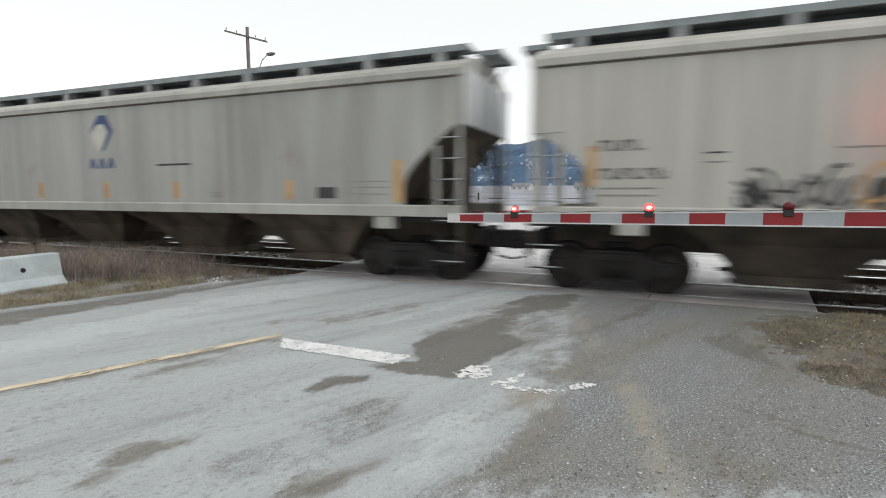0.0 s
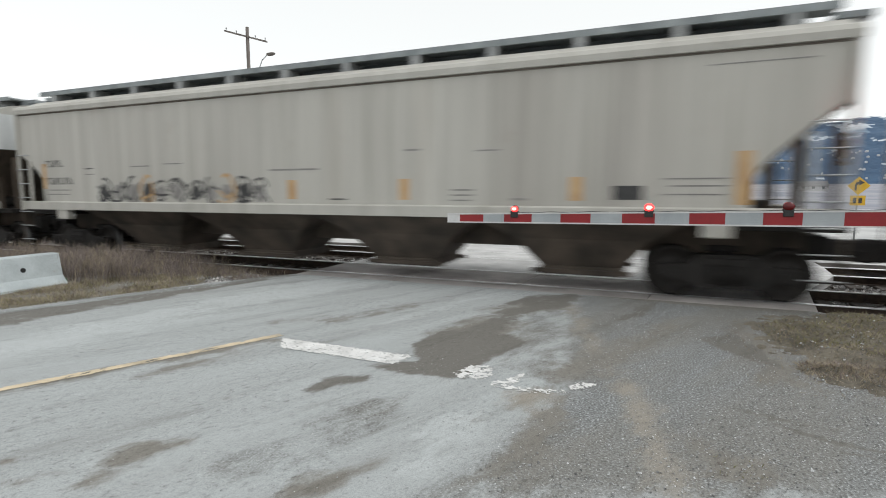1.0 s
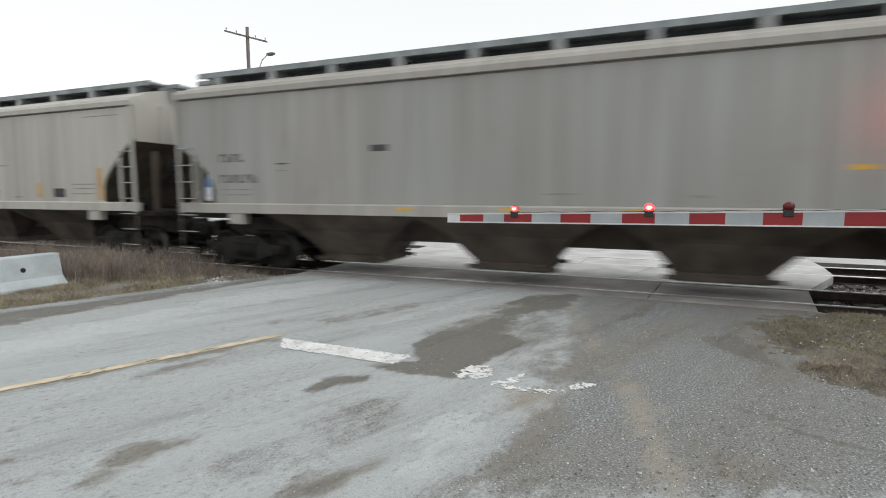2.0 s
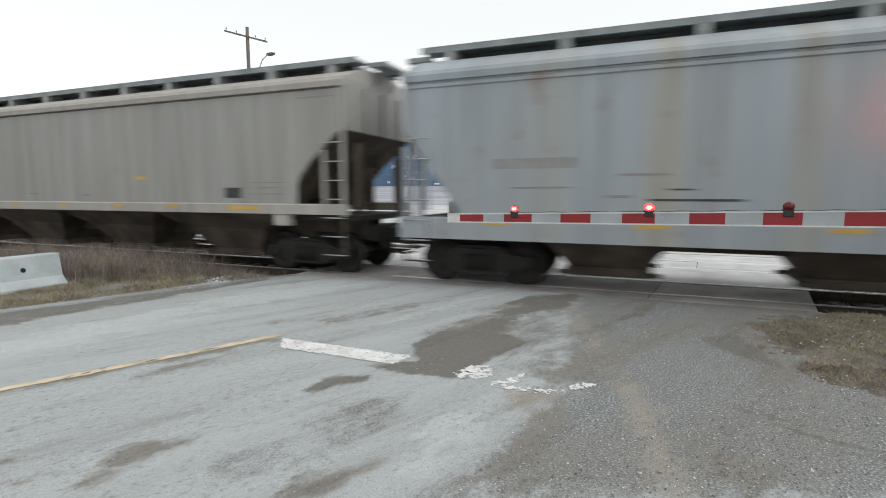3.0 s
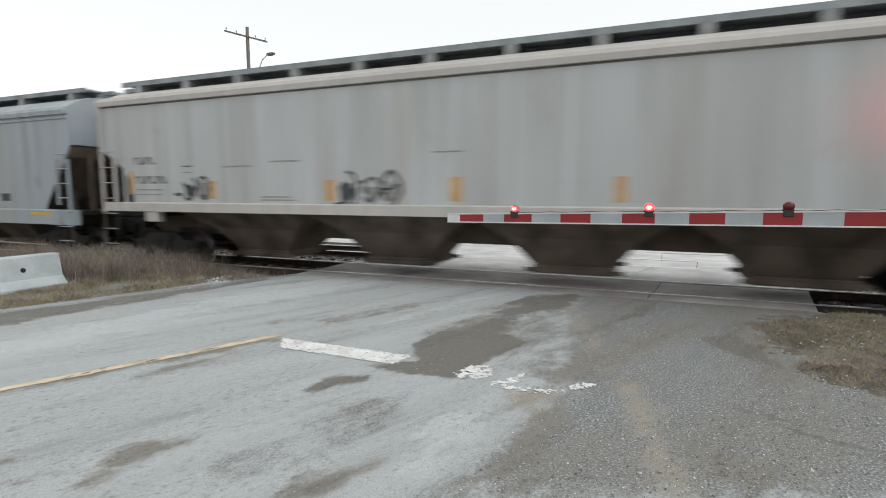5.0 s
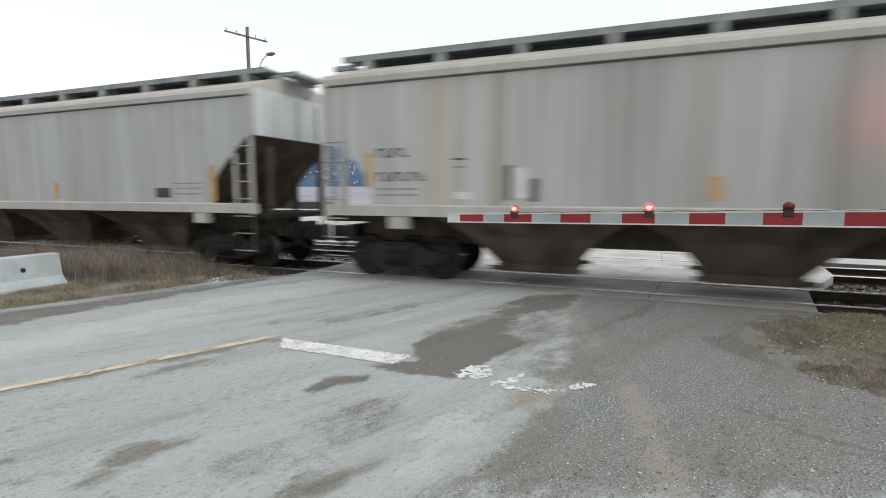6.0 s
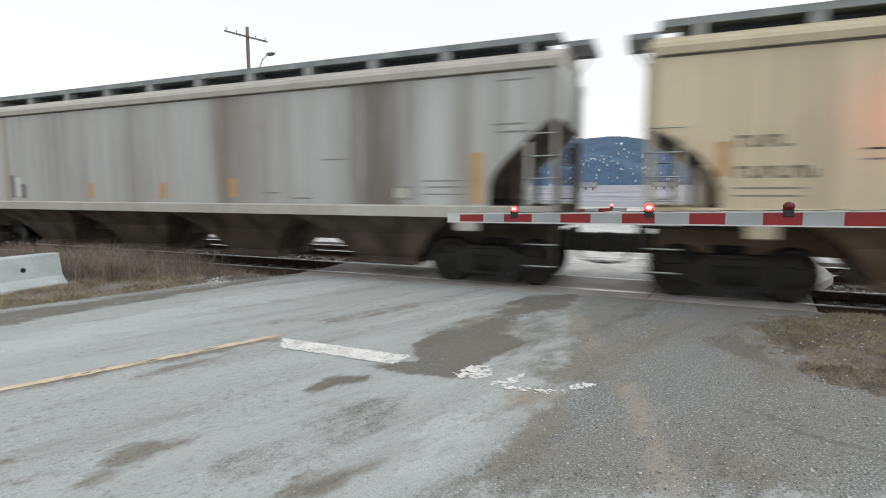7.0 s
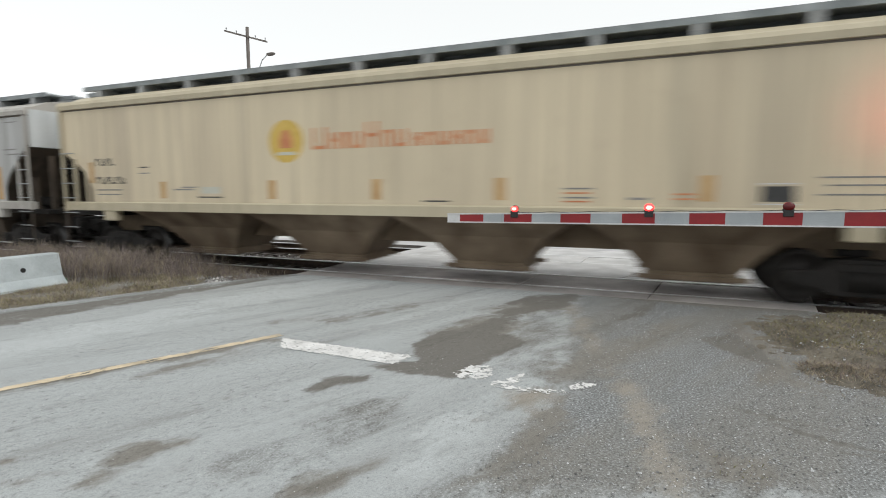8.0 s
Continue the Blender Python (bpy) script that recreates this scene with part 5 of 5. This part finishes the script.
M["pebble"] = stone_material("loose_gravel_stones", (0.09, 0.09, 0.09), (0.66, 0.67, 0.68))
scatter("loose_gravel", spots_in([(-0.6, 3.2), (-1.0, 1.5), (0.6, 1.2), (3.2, 2.4), (2.6, 4.8), (0.6, 4.4)], 2400, 0.004, 14, 0.0), (0.003, 0.011), M["pebble"], "coarser pale stones on the gravelled shoulder", "gravel", seed=3)
M["ballast_stone"] = stone_material("broken_ballast_stones", (0.12, 0.115, 0.11), (0.55, 0.54, 0.53))
scatter("loose_gravel", spots_in([(-1.1, 7.8), (-0.5, 4.7), (-0.9, 3.2), (-1.0, 1.6), (3.0, 2.6), (2.4, 5.0), (1.2, 5.4), (1.0, 7.6)], 13000, 0.006, 4, 0.0), (0.002, 0.0075), M["pebble"], "loose grey and white gravel stones on the road's edge", "gravel")
scatter("loose_gravel", spots_in([(-3.6, 1.3), (-5.0, 3.0), (-4.6, 6.0), (-2.0, 6.0), (-0.9, 4.0), (-0.9, 1.4)], 3500, 0.002, 5, 0.0), (0.0022, 0.006), M["pebble"], "fine grit scattered on the asphalt", "gravel")
bal = spots_in([(2.5, 8.6), (9, 8.6), (9, 15.0), (2.9, 15.0)], 5200, -0.20, 6) + spots_in([(-24, 8.2), (-6.7, 8.2), (-6.4, 15), (-24, 15)], 7000, -0.20, 7) + spots_in([(-9.5, 7.5), (-7.6, 7.1), (-6.85, 7.4), (-6.72, 8.3), (-9.5, 8.3)], 1500, ground_height, 17)
scatter("ballast", bal, (0.02, 0.05), M["ballast_stone"], "crushed grey ballast stones between the tracks", "ballast", 0.8)
scatter("loose_gravel", spots_in([(-9.5, 6.0), (-7.6, 8.4), (-6.6, 8.4), (-7.1, 6.4), (-8.2, 3.5), (-9.3, 3.5)], 700, lambda x, y: ground_height(x, y) + (0.06 if x > -7.6 else 0.0), 9, 0.0), (0.004, 0.016), M["pebble"], "gravel shoulder beside the asphalt", "gravel")

# ---- grass and weeds ----
VERGE = [(1.30, 5.15), (1.75, 5.02), (3.2, 4.9), (6.5, 5.4), (6.5, 8.6), (2.35, 8.45), (1.6, 7.85), (1.1, 7.35), (1.05, 6.9), (1.25, 6.2)]


def verge_height(x, y):
    k = soft_at(x, y, 0.4, VERGE)
    return 0.12 * (k - 0.40) + 0.045 * noise.fractal((x * 2.2, y * 2.2, 3.0), 0.6, 2.2, 4) + 0.022 * noise.fractal((x * 9.0, y * 9.0, 1.0), 0.6, 2.2, 3) - 0.03


def build_verge():
    xs, ys = np.arange(0.5, 7.0, 0.045), np.arange(4.4, 8.42, 0.045)
    verts = [(x, y, verge_height(x, y)) for y in ys for x in xs]
    w = len(xs)
    faces = [(j * w + i, j * w + i + 1, (j + 1) * w + i + 1, (j + 1) * w + i) for j in range(len(ys) - 1) for i in range(w - 1)]
    me = bpy.data.meshes.new("verge")
    me.from_pydata(verts, [], faces)
    me.materials.append(M["soil"])
    me.shade_smooth()
    tagged(placed("verge", me, at=ON_PLAN), "low mound of brown soil between gravel and track", "verge", kind="structure")


build_verge()


def blades(name, spots, height, lean, width, mats, label, cat, seed, branch=0):
    """Thin bent blades or stalks in one mesh."""
    rng = random.Random(seed)
    verts, faces, mi = [], [], []

    def blade(p, d, h, w, m):
        side = Vector((rng.uniform(-1, 1), rng.uniform(-1, 1), 0.0)).normalized() * w
        mid = p + d * h * 0.55
        tip = p + d * h + Vector((d.x, d.y, -0.25)) * h * 0.3
        i = len(verts)
        verts.extend([p - side, p + side, mid - side * 0.8, mid + side * 0.8, tip])
        faces.extend([(i, i + 1, i + 3, i + 2), (i + 2, i + 3, i + 4)])
        mi.extend([m, m])
        return mid, tip
    for x, y, z in spots:
        h = rng.uniform(*height)
        d = Vector((rng.gauss(0, lean), rng.gauss(0, lean), 1)).normalized()
        m = rng.randrange(len(mats))
        mid, tip = blade(Vector((x, y, z - 0.02)), d, h, width * rng.uniform(0.6, 1.3), m)
        for _ in range(branch):
            q = Vector((x, y, z)).lerp(mid, rng.uniform(0.5, 1.0)) if rng.random() < 0.5 else mid.lerp(tip, rng.uniform(0, 0.8))
            dd = Vector((rng.gauss(0, 0.7), rng.gauss(0, 0.7), 0.8)).normalized()
            blade(q, dd, h * rng.uniform(0.15, 0.4), width * 0.6, m)
    me = bpy.data.meshes.new(name)
    me.from_pydata([tuple(v) for v in verts], [], faces)
    for k in mats:
        me.materials.append(M[k])
    me.polygons.foreach_set("material_index", mi)
    return tagged(placed(name, me, at=ON_PLAN), label, cat, kind="stuff")


blades("dry_grass", spots_in([(1.35, 6.3), (1.3, 7.0), (1.7, 7.7), (2.4, 8.3), (6.0, 8.4), (6.0, 6.0), (2.2, 6.1)], 27000, verge_height, 21), (0.03, 0.10), 1.1, 0.0032, ["straw", "straw", "green_grass", "green_grass", "weed"], "matted dry grass with green tufts by the track", "grass", 1)
blades("dry_grass", spots_in([(1.2, 5.1), (1.75, 5.06), (3.2, 5.0), (5.0, 5.3), (5.0, 5.9), (2.2, 5.75), (1.4, 5.7)], 15000, verge_height, 27), (0.03, 0.10), 1.2, 0.0030, ["straw", "straw", "weed"], "matted straw along the edge of the gravel", "grass", 7)
blades("dry_grass", spots_in([(-8.6, 4.0), (-9.75, 4.0), (-9.75, 5.95), (-9.6, 6.9), (-8.6, 8.0), (-8.0, 7.6), (-7.75, 7.0), (-7.75, 6.3), (-8.3, 5.2)], 24000, ground_height, 22), (0.03, 0.15), 0.9, 0.003, ["straw", "straw", "weed", "green_grass"], "low dry grass along the concrete barrier", "grass", 2)
WEEDS_A = [(x, y, z) for x, y, z in spots_in([(-9.75, 6.05), (-9.2, 6.5), (-7.9, 7.35), (-7.4, 7.4), (-7.8, 8.6), (-10, 9.2), (-14, 9.4), (-14, 6.0), (-10.8, 5.9)], 7000, ground_height, 23)]
blades("dead_weeds", [p for p in WEEDS_A if p[0] < -8.9], (0.20, 0.70), 0.28, 0.0030, ["weed", "weed", "straw"], "tangle of dead brown weeds beside the railway", "weeds", 3, 9)
blades("dead_weeds", [p for p in WEEDS_A if -8.9 <= p[0] < -7.95], (0.12, 0.42), 0.30, 0.0028, ["weed", "weed", "straw"], "lower dead weeds near the crossing", "weeds", 8, 9)
blades("dead_weeds", spots_in([(-10.8, 2.5), (-10.8, 6.0), (-14, 7.0), (-20, 9.4), (-22, 7.0), (-16, 2.0)], 2600, ground_height, 24), (0.22, 0.58), 0.2, 0.004, ["weed", "weed", "weed"], "dead brown weeds behind the concrete barrier", "weeds", 4, 7)
blades("dead_weeds", spots_in([(-7.9, 7.6), (-7.2, 7.3), (-6.7, 8.1), (-7.3, 8.6)], 260, ground_height, 25), (0.08, 0.3), 0.4, 0.003, ["weed", "straw"], "sparse weeds at the edge of the crossing", "weeds", 5, 4)
scatter("loose_gravel", spots_in([(1.2, 5.0), (1.2, 8.3), (5, 8.4), (5, 5.0)], 900, verge_height, 8, 0.01), (0.006, 0.018), M["pebble"], "pale stones in the grass by the track", "gravel")
blades("dry_grass", spots_in([(1.3, 5.5), (5, 5.5), (5, 6.4), (1.5, 6.4)], 11000, verge_height, 29), (0.02, 0.07), 1.3, 0.0028, ["straw", "weed", "straw"], "sparse dry stems on bare soil", "grass", 10)
blades("dry_grass", spots_in([(0.9, 4.8), (4.5, 4.6), (4.5, 5.3), (1.7, 5.4), (1.3, 6.3), (1.25, 7.6), (0.8, 7.5), (0.85, 6.2)], 1500, 0.0, 28), (0.02, 0.07), 1.1, 0.0026, ["straw", "weed"], "stray dry stems in the gravel", "grass", 9)
blades("dead_weeds", spots_in([(0.45, 3.2), (0.72, 3.25), (0.7, 3.5), (0.45, 3.48)], 60, 0.004, 26), (0.015, 0.05), 0.8, 0.003, ["weed", "green_grass"], "small dead tuft in the gravel", "weeds", 6, 2)

# ---- concrete barrier ----


def barrier():
    b = thing("concrete_barrier", "weathered pale concrete road barrier with a lifting hole", "barrier", at=on_plan(-10.2, 5.98, -0.06))
    bm = bmesh.new()
    prof = [(-0.32, 0.0), (0.32, 0.0), (0.32, 0.06), (0.20, 0.20), (0.13, 0.58), (0.11, 0.60), (-0.11, 0.60), (-0.13, 0.58), (-0.20, 0.20), (-0.32, 0.06)]
    prism(bm, prof, "y", -3.4, 0.0)
    part("block", bm, M["concrete"], b)
    bm = bmesh.new()
    tube(bm, (0.10, -0.62, 0.36), (0.178, -0.62, 0.36), 0.042, seg=16)
    part("lifting_hole", bm, M["lamp_black"], b, "dark round lifting hole")
    bm = bmesh.new()
    for z0, z1, w in ((0.02, 0.14, 0.30), (0.16, 0.33, 0.17), (0.36, 0.5, 0.14), (0.52, 0.57, 0.12)):
        box(bm, -w, w, 0.0, 0.012, z0, z1, 0, 0.004)
    part("mossy_end", bm, M["moss"], b, "green mossy end face")
    return b


barrier()

# ---- far side: gate, signal, poles, signs ----


def far_gate():
    g = thing("far_crossing_signal", "crossing signal beyond the tracks with round lamps, crossbuck and lowered gate", "crossing signal", at=on_plan(-6.05, 16.2, -0.1))
    bm = bmesh.new()
    tube(bm, (0, 0, 0), (0, 0, 4.3), 0.06, seg=12)
    box(bm, -0.3, 0.3, -0.3, 0.3, -0.05, 0.12, 0, 0.02)
    part("mast", bm, M["galv"], g, "galvanised mast")
    bm = bmesh.new()
    box(bm, -0.65, 0.65, -0.03, 0.03, 2.68, 2.74)
    part("lamp_bracket", bm, M["galv"], g)
    for x, ph in ((-0.52, 0.96), (0.14, 0.43), (0.58, None)):
        bm = bmesh.new()
        tube(bm, (x, -0.02, 2.72), (x, 0.02, 2.72), 0.17, seg=20)
        tube(bm, (x, 0.0, 2.72), (x, 0.16, 2.72), 0.11, 0.07, seg=16)
        for k in range(9):
            a0, a1 = math.pi * k / 9, math.pi * (k + 1) / 9
            p = [(x + 0.12 * math.cos(a), yy, 2.72 + 0.12 * math.sin(a)) for yy in (-0.02, -0.18) for a in (a0, a1)]
            vs = [bm.verts.new(c) for c in p]
            bm.faces.new((vs[0], vs[1], vs[3], vs[2]))
        lamp = part("flasher", bm, M["lamp_black"], g, "round black flashing lamp")
        if ph is not None:
            lens_disc(lamp, x, -0.05, 2.72, 0.12, ph, lit_for=0.58)
    for s in (-1, 1):
        bm = bmesh.new()
        m = Matrix.Translation((0.36, -0.08 - 0.01 * s, 3.62)) @ Matrix.Rotation(radians(45 * s), 4, "Y")
        box(bm, -0.6, 0.6, -0.004, 0.004, -0.11, 0.11)
        bmesh.ops.transform(bm, matrix=m, verts=bm.verts)
        part("crossbuck_blade", bm, M["white_decal"], g, "white crossbuck board")
    bm = bmesh.new()
    prism(bm, [(0.78 + 0.13 * math.cos(a), 1.62 + 0.24 * math.sin(a)) for a in (2 * math.pi * i / 20 for i in range(20))], "y", -0.02, -0.01)
    plate = part("oval_plate", bm, M["white_decal"], g, "small white oval plate")
    bm = bmesh.new()
    box(bm, 0.75, 0.81, -0.026, -0.02, 1.50, 1.74)
    part("plate_bar", bm, M["black"], plate)
    bm = bmesh.new()
    tube(bm, (0.0, 0, 1.62), (0.9, 0, 1.62), 0.02, seg=6)
    part("plate_arm", bm, M["galv"], g)
    bm = bmesh.new()
    box(bm, -0.2, 0.25, -0.25, 0.1, 0.75, 1.45, 0, 0.03)
    part("gate_mechanism", bm, M["galv"], g)
    x, i = 0.15, 0
    while x < 5.4:
        bm = bmesh.new()
        z = 1.05 + 0.036 * x
        loft(bm, [[(q, -0.01, zz - 0.05), (q, 0.01, zz - 0.05), (q, 0.01, zz + 0.05), (q, -0.01, zz + 0.05)] for q, zz in ((x, z), (x + 0.406, z + 0.0146))])
        part("stripe", bm, M["arm_red" if i % 2 else "arm_white"], g)
        x, i = x + 0.406, i + 1
    for lx in (5.0, 3.5):
        bm = bmesh.new()
        box(bm, lx - 0.04, lx + 0.04, -0.03, 0.03, 1.05 + 0.036 * lx + 0.04, 1.05 + 0.036 * lx + 0.1, 0, 0.005)
        lamp = part("gate_lamp", bm, M["lamp_black"], g)
        lens_disc(lamp, lx, -0.02, 1.05 + 0.036 * lx + 0.14, 0.05)
    return g


far_gate()


def wood_pole(x, y, top, arms, label, lamp=None):
    p = thing("utility_pole", label, "utility pole", "utility poles", on_plan(x, y, -0.12))
    bm = bmesh.new()
    tube(bm, (0, 0, 0), (0.0, 0, top + 0.12), 0.18, 0.12, seg=12)
    part("pole", bm, M["pole_wood"], p)
    for dx, dz0, dz1, dy in arms:
        bm = bmesh.new()
        rings = []
        for s, z in ((-1, dz0), (1, dz1)):
            c = Vector((s * dx, -0.15 + s * dy, z))
            rings.append([c + Vector(v) for v in ((0, -0.06, -0.06), (0, 0.06, -0.06), (0, 0.06, 0.06), (0, -0.06, 0.06))])
        loft(bm, rings)
        arm = part("crossarm", bm, M["pole_wood"], p)
        for s in (-0.92, -0.45, 0.45, 0.92):
            bm = bmesh.new()
            z = (dz0 + dz1) / 2 + s * (dz1 - dz0) / 2
            tube(bm, (s * dx, -0.15 + s * dy, z + 0.05), (s * dx, -0.15 + s * dy, z + 0.18), 0.02, seg=6)
            tube(bm, (s * dx, -0.15 + s * dy, z + 0.16), (s * dx, -0.15 + s * dy, z + 0.26), 0.05, 0.035, seg=8)
            part("insulator", bm, M["galv"], arm)
    return p


wood_pole(-28.22, 31.0, 13.85, [(1.15, 13.55, 13.0, 0.9)], "dark wooden utility pole with one crossarm behind the train")
wood_pole(3.15, 34.0, 9.35, [(0.95, 9.1, 9.1, 0.0), (0.95, 8.05, 8.6, 0.4)], "grey wooden utility pole with two crossarms beyond the tracks")


def street_lamp():
    s = thing("street_lamp", "street lamp head on a thin curved arm behind the train", "street lamp", at=on_plan(-27.6, 31.2, -0.12))
    bm = bmesh.new()
    tube(bm, (0, 0, 0), (0, 0, 10.3), 0.08, 0.05, seg=10)
    part("pole", bm, M["galv"], s)
    bm = bmesh.new()
    pts = [(0, 0, 10.2), (0.15, 0, 10.9), (0.5, 0, 11.55), (0.95, 0, 11.85)]
    for a, b in zip(pts, pts[1:]):
        tube(bm, a, b, 0.035, seg=8)
    part("arm", bm, M["galv"], s)
    bm = bmesh.new()
    bmesh.ops.create_uvsphere(bm, u_segments=14, v_segments=8, radius=1.0)
    for v in bm.verts:
        v.co = Vector((1.3 + v.co.x * 0.42, v.co.y * 0.16, 11.93 + v.co.z * (0.16 if v.co.z < 0 else 0.09)))
    part("lamp_head", bm, M["pole_wood"], s, "grey cobra-head luminaire")
    return s


street_lamp()


def warning_sign():
    s = thing("warning_sign", "yellow diamond warning sign with a curved arrow on a post", "road sign", at=on_plan(6.75, 22.0, -0.1))
    bm = bmesh.new()
    tube(bm, (0, 0.03, 0), (0, 0.03, 2.25), 0.03, seg=8)
    part("post", bm, M["galv"], s)
    bm = bmesh.new()
    prism(bm, [(0, 1.66), (0.33, 1.98), (0, 2.30), (-0.33, 1.98)], "y", -0.012, 0.0)
    d = part("diamond_plate", bm, M["sign_yellow"], s)
    bm = bmesh.new()
    box(bm, -0.12, -0.06, -0.018, -0.013, 1.82, 2.02)
    prism(bm, [(-0.12, 2.02), (-0.06, 2.0), (0.0, 2.06), (0.0, 2.12), (-0.08, 2.10)], "y", -0.018, -0.013)
    prism(bm, [(0.0, 1.99), (0.16, 2.09), (0.0, 2.19)], "y", -0.018, -0.013)
    part("arrow", bm, M["black"], d)
    bm = bmesh.new()
    box(bm, -0.22, 0.22, -0.012, 0.0, 1.30, 1.64)
    t = part("speed_tab", bm, M["sign_yellow"], s, "small yellow plate under the diamond")
    bm = bmesh.new()
    for x in (-0.1, 0.06):
        box(bm, x - 0.04, x + 0.06, -0.018, -0.013, 1.38, 1.56)
    part("tab_bar", bm, M["black"], t)
    return s


warning_sign()


def house(x, y, w, d, h, rz, label):
    g = thing("house", label, "house", "far houses", on_plan(x, y, field_height(x, y) - 0.2, rz))
    bm = bmesh.new()
    box(bm, -w / 2, w / 2, -d / 2, d / 2, 0, h)
    prism(bm, [(-d / 2, h), (d / 2, h), (0, h + d * 0.3)], "x", -w / 2, w / 2)
    part("wall", bm, M["house"], g)
    for s in (-1, 1):
        bm = bmesh.new()
        loft(bm, [[(q, s * (d / 2 + 0.4), h - 0.2), (q, s * (d / 2 + 0.4), h + 0.02), (q, 0, h + d * 0.3 + 0.25), (q, 0, h + d * 0.3 + 0.03)] for q in (-w / 2 - 0.4, w / 2 + 0.4)])
        part("roof", bm, M["house_roof"], g)
    for k in range(max(2, int(w // 3.5))):
        bm = bmesh.new()
        cx = -w / 2 + w * (k + 0.5) / max(2, int(w // 3.5))
        box(bm, cx - 0.6, cx + 0.6, -d / 2 - 0.04, -d / 2 - 0.003, 1.1, 2.3)
        part("window", bm, M["roof_dark"], g)


for args in [(-34, 300, 12, 8, 2.6, 8), (8, 330, 13, 8, 2.6, -6), (46, 340, 11, 8, 2.6, 15), (78, 320, 13, 8, 2.6, 0), (-82, 350, 13, 8, 2.8, -12), (130, 360, 12, 8, 2.6, 10)]:
    house(*args, "pale low house with a grey roof on the far field")


def hills():
    def ridge(name, y0, y1, fn, label, cells, mats, snow):
        verts, faces, mi = [], [], []
        nx, ny = cells
        for j in range(ny + 1):
            v = j / ny
            for i in range(nx + 1):
                x = -2600 + 4600 * i / nx
                hgt = fn(x)
                z = 16 + (hgt - 16) * (v ** 0.8) if v <= 1 else hgt
                z += (2.2 * noise.noise((x * 0.11, 0.0, 2.0)) + 1.5 * noise.noise((x * 0.4, 0.0, 5.0)) if j == ny else 0.0)
                z += 5.0 * noise.fractal((x * 0.02, v * 6, 1.0), 0.9, 2.1, 4) * min(1, 4 * v * (1.05 - v) + 0.35)
                verts.append((x, y0 + (y1 - y0) * v, z))
        for j in range(ny):
            for i in range(nx):
                a = j * (nx + 1) + i
                faces.append((a, a + 1, a + nx + 2, a + nx + 1))
                x, z = verts[a][0], verts[a][2]
                s = noise.fractal((x * 0.016, z * 0.045, 3.0), 0.55, 2.3, 6)
                mi.append(1 if snow and z > 0.60 * fn(x) and s > 0.16 and 60 < x < 700 else 1 if snow and s > 0.75 else 0)
        me = bpy.data.meshes.new(name)
        me.from_pydata(verts, [], faces)
        for k in mats:
            me.materials.append(M[k])
        me.polygons.foreach_set("material_index", mi)
        return tagged(placed(name, me, at=ON_PLAN), label, "hill", kind="structure")
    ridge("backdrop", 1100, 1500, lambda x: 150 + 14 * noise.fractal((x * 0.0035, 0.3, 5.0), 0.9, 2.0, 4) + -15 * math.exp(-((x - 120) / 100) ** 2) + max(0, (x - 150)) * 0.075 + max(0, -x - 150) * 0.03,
          "forested mountain tinted blue for haze, with patches of snow near its top", (700, 60), ("forest", "snow"), True)


hills()


def hillside_houses():
    """Many small pale gabled houses among the trees on the lower slopes."""
    rng = random.Random(61)
    bm = bmesh.new()
    for _ in range(900):
        x, v = rng.uniform(-1500, 900), rng.uniform(0.02, 0.62) * rng.uniform(0.5, 1.0)
        if noise.noise((x * 0.006, v * 4.0, 8.0)) < rng.uniform(-0.5, 0.35):
            continue
        y, z = 1100 + 400 * v - 14, 16 + 140 * v ** 0.8 + 1
        w, d, h = rng.uniform(1.8, 5.0), rng.uniform(3, 5), rng.uniform(0.8, 2.2)
        prism(bm, [(x - w / 2, z - 1.2), (x + w / 2, z - 1.2), (x + w / 2, z + h), (x, z + h + w * 0.3), (x - w / 2, z + h)], "y", y, y + d)
    tagged(part("far_houses", bm, M["house"], at=ON_PLAN), "small pale houses scattered over the lower hillside", "houses", kind="stuff")


hillside_houses()

# ---- what moves ----
SPEED = 15.05


def motions():
    frames = range(-2, 243)
    for car, x in CARS:
        walk(car, [(f / 30, pose(x - SPEED * f / 30, TRACK_Y, 0)) for f in frames])
    for w, dx in WHEELSETS:
        walk(w, [(f / 30, pose(dx, 0, 0.457, 0, -math.degrees(SPEED / 0.457) * f / 30, 0)) for f in frames])
    for ob, at, phase, lit_for in FLASHERS:
        walk(ob, [(t, pose(*at, 0, 0, a)) for t, a in rows_of_flash(phase, lit_for, True)])


motions()
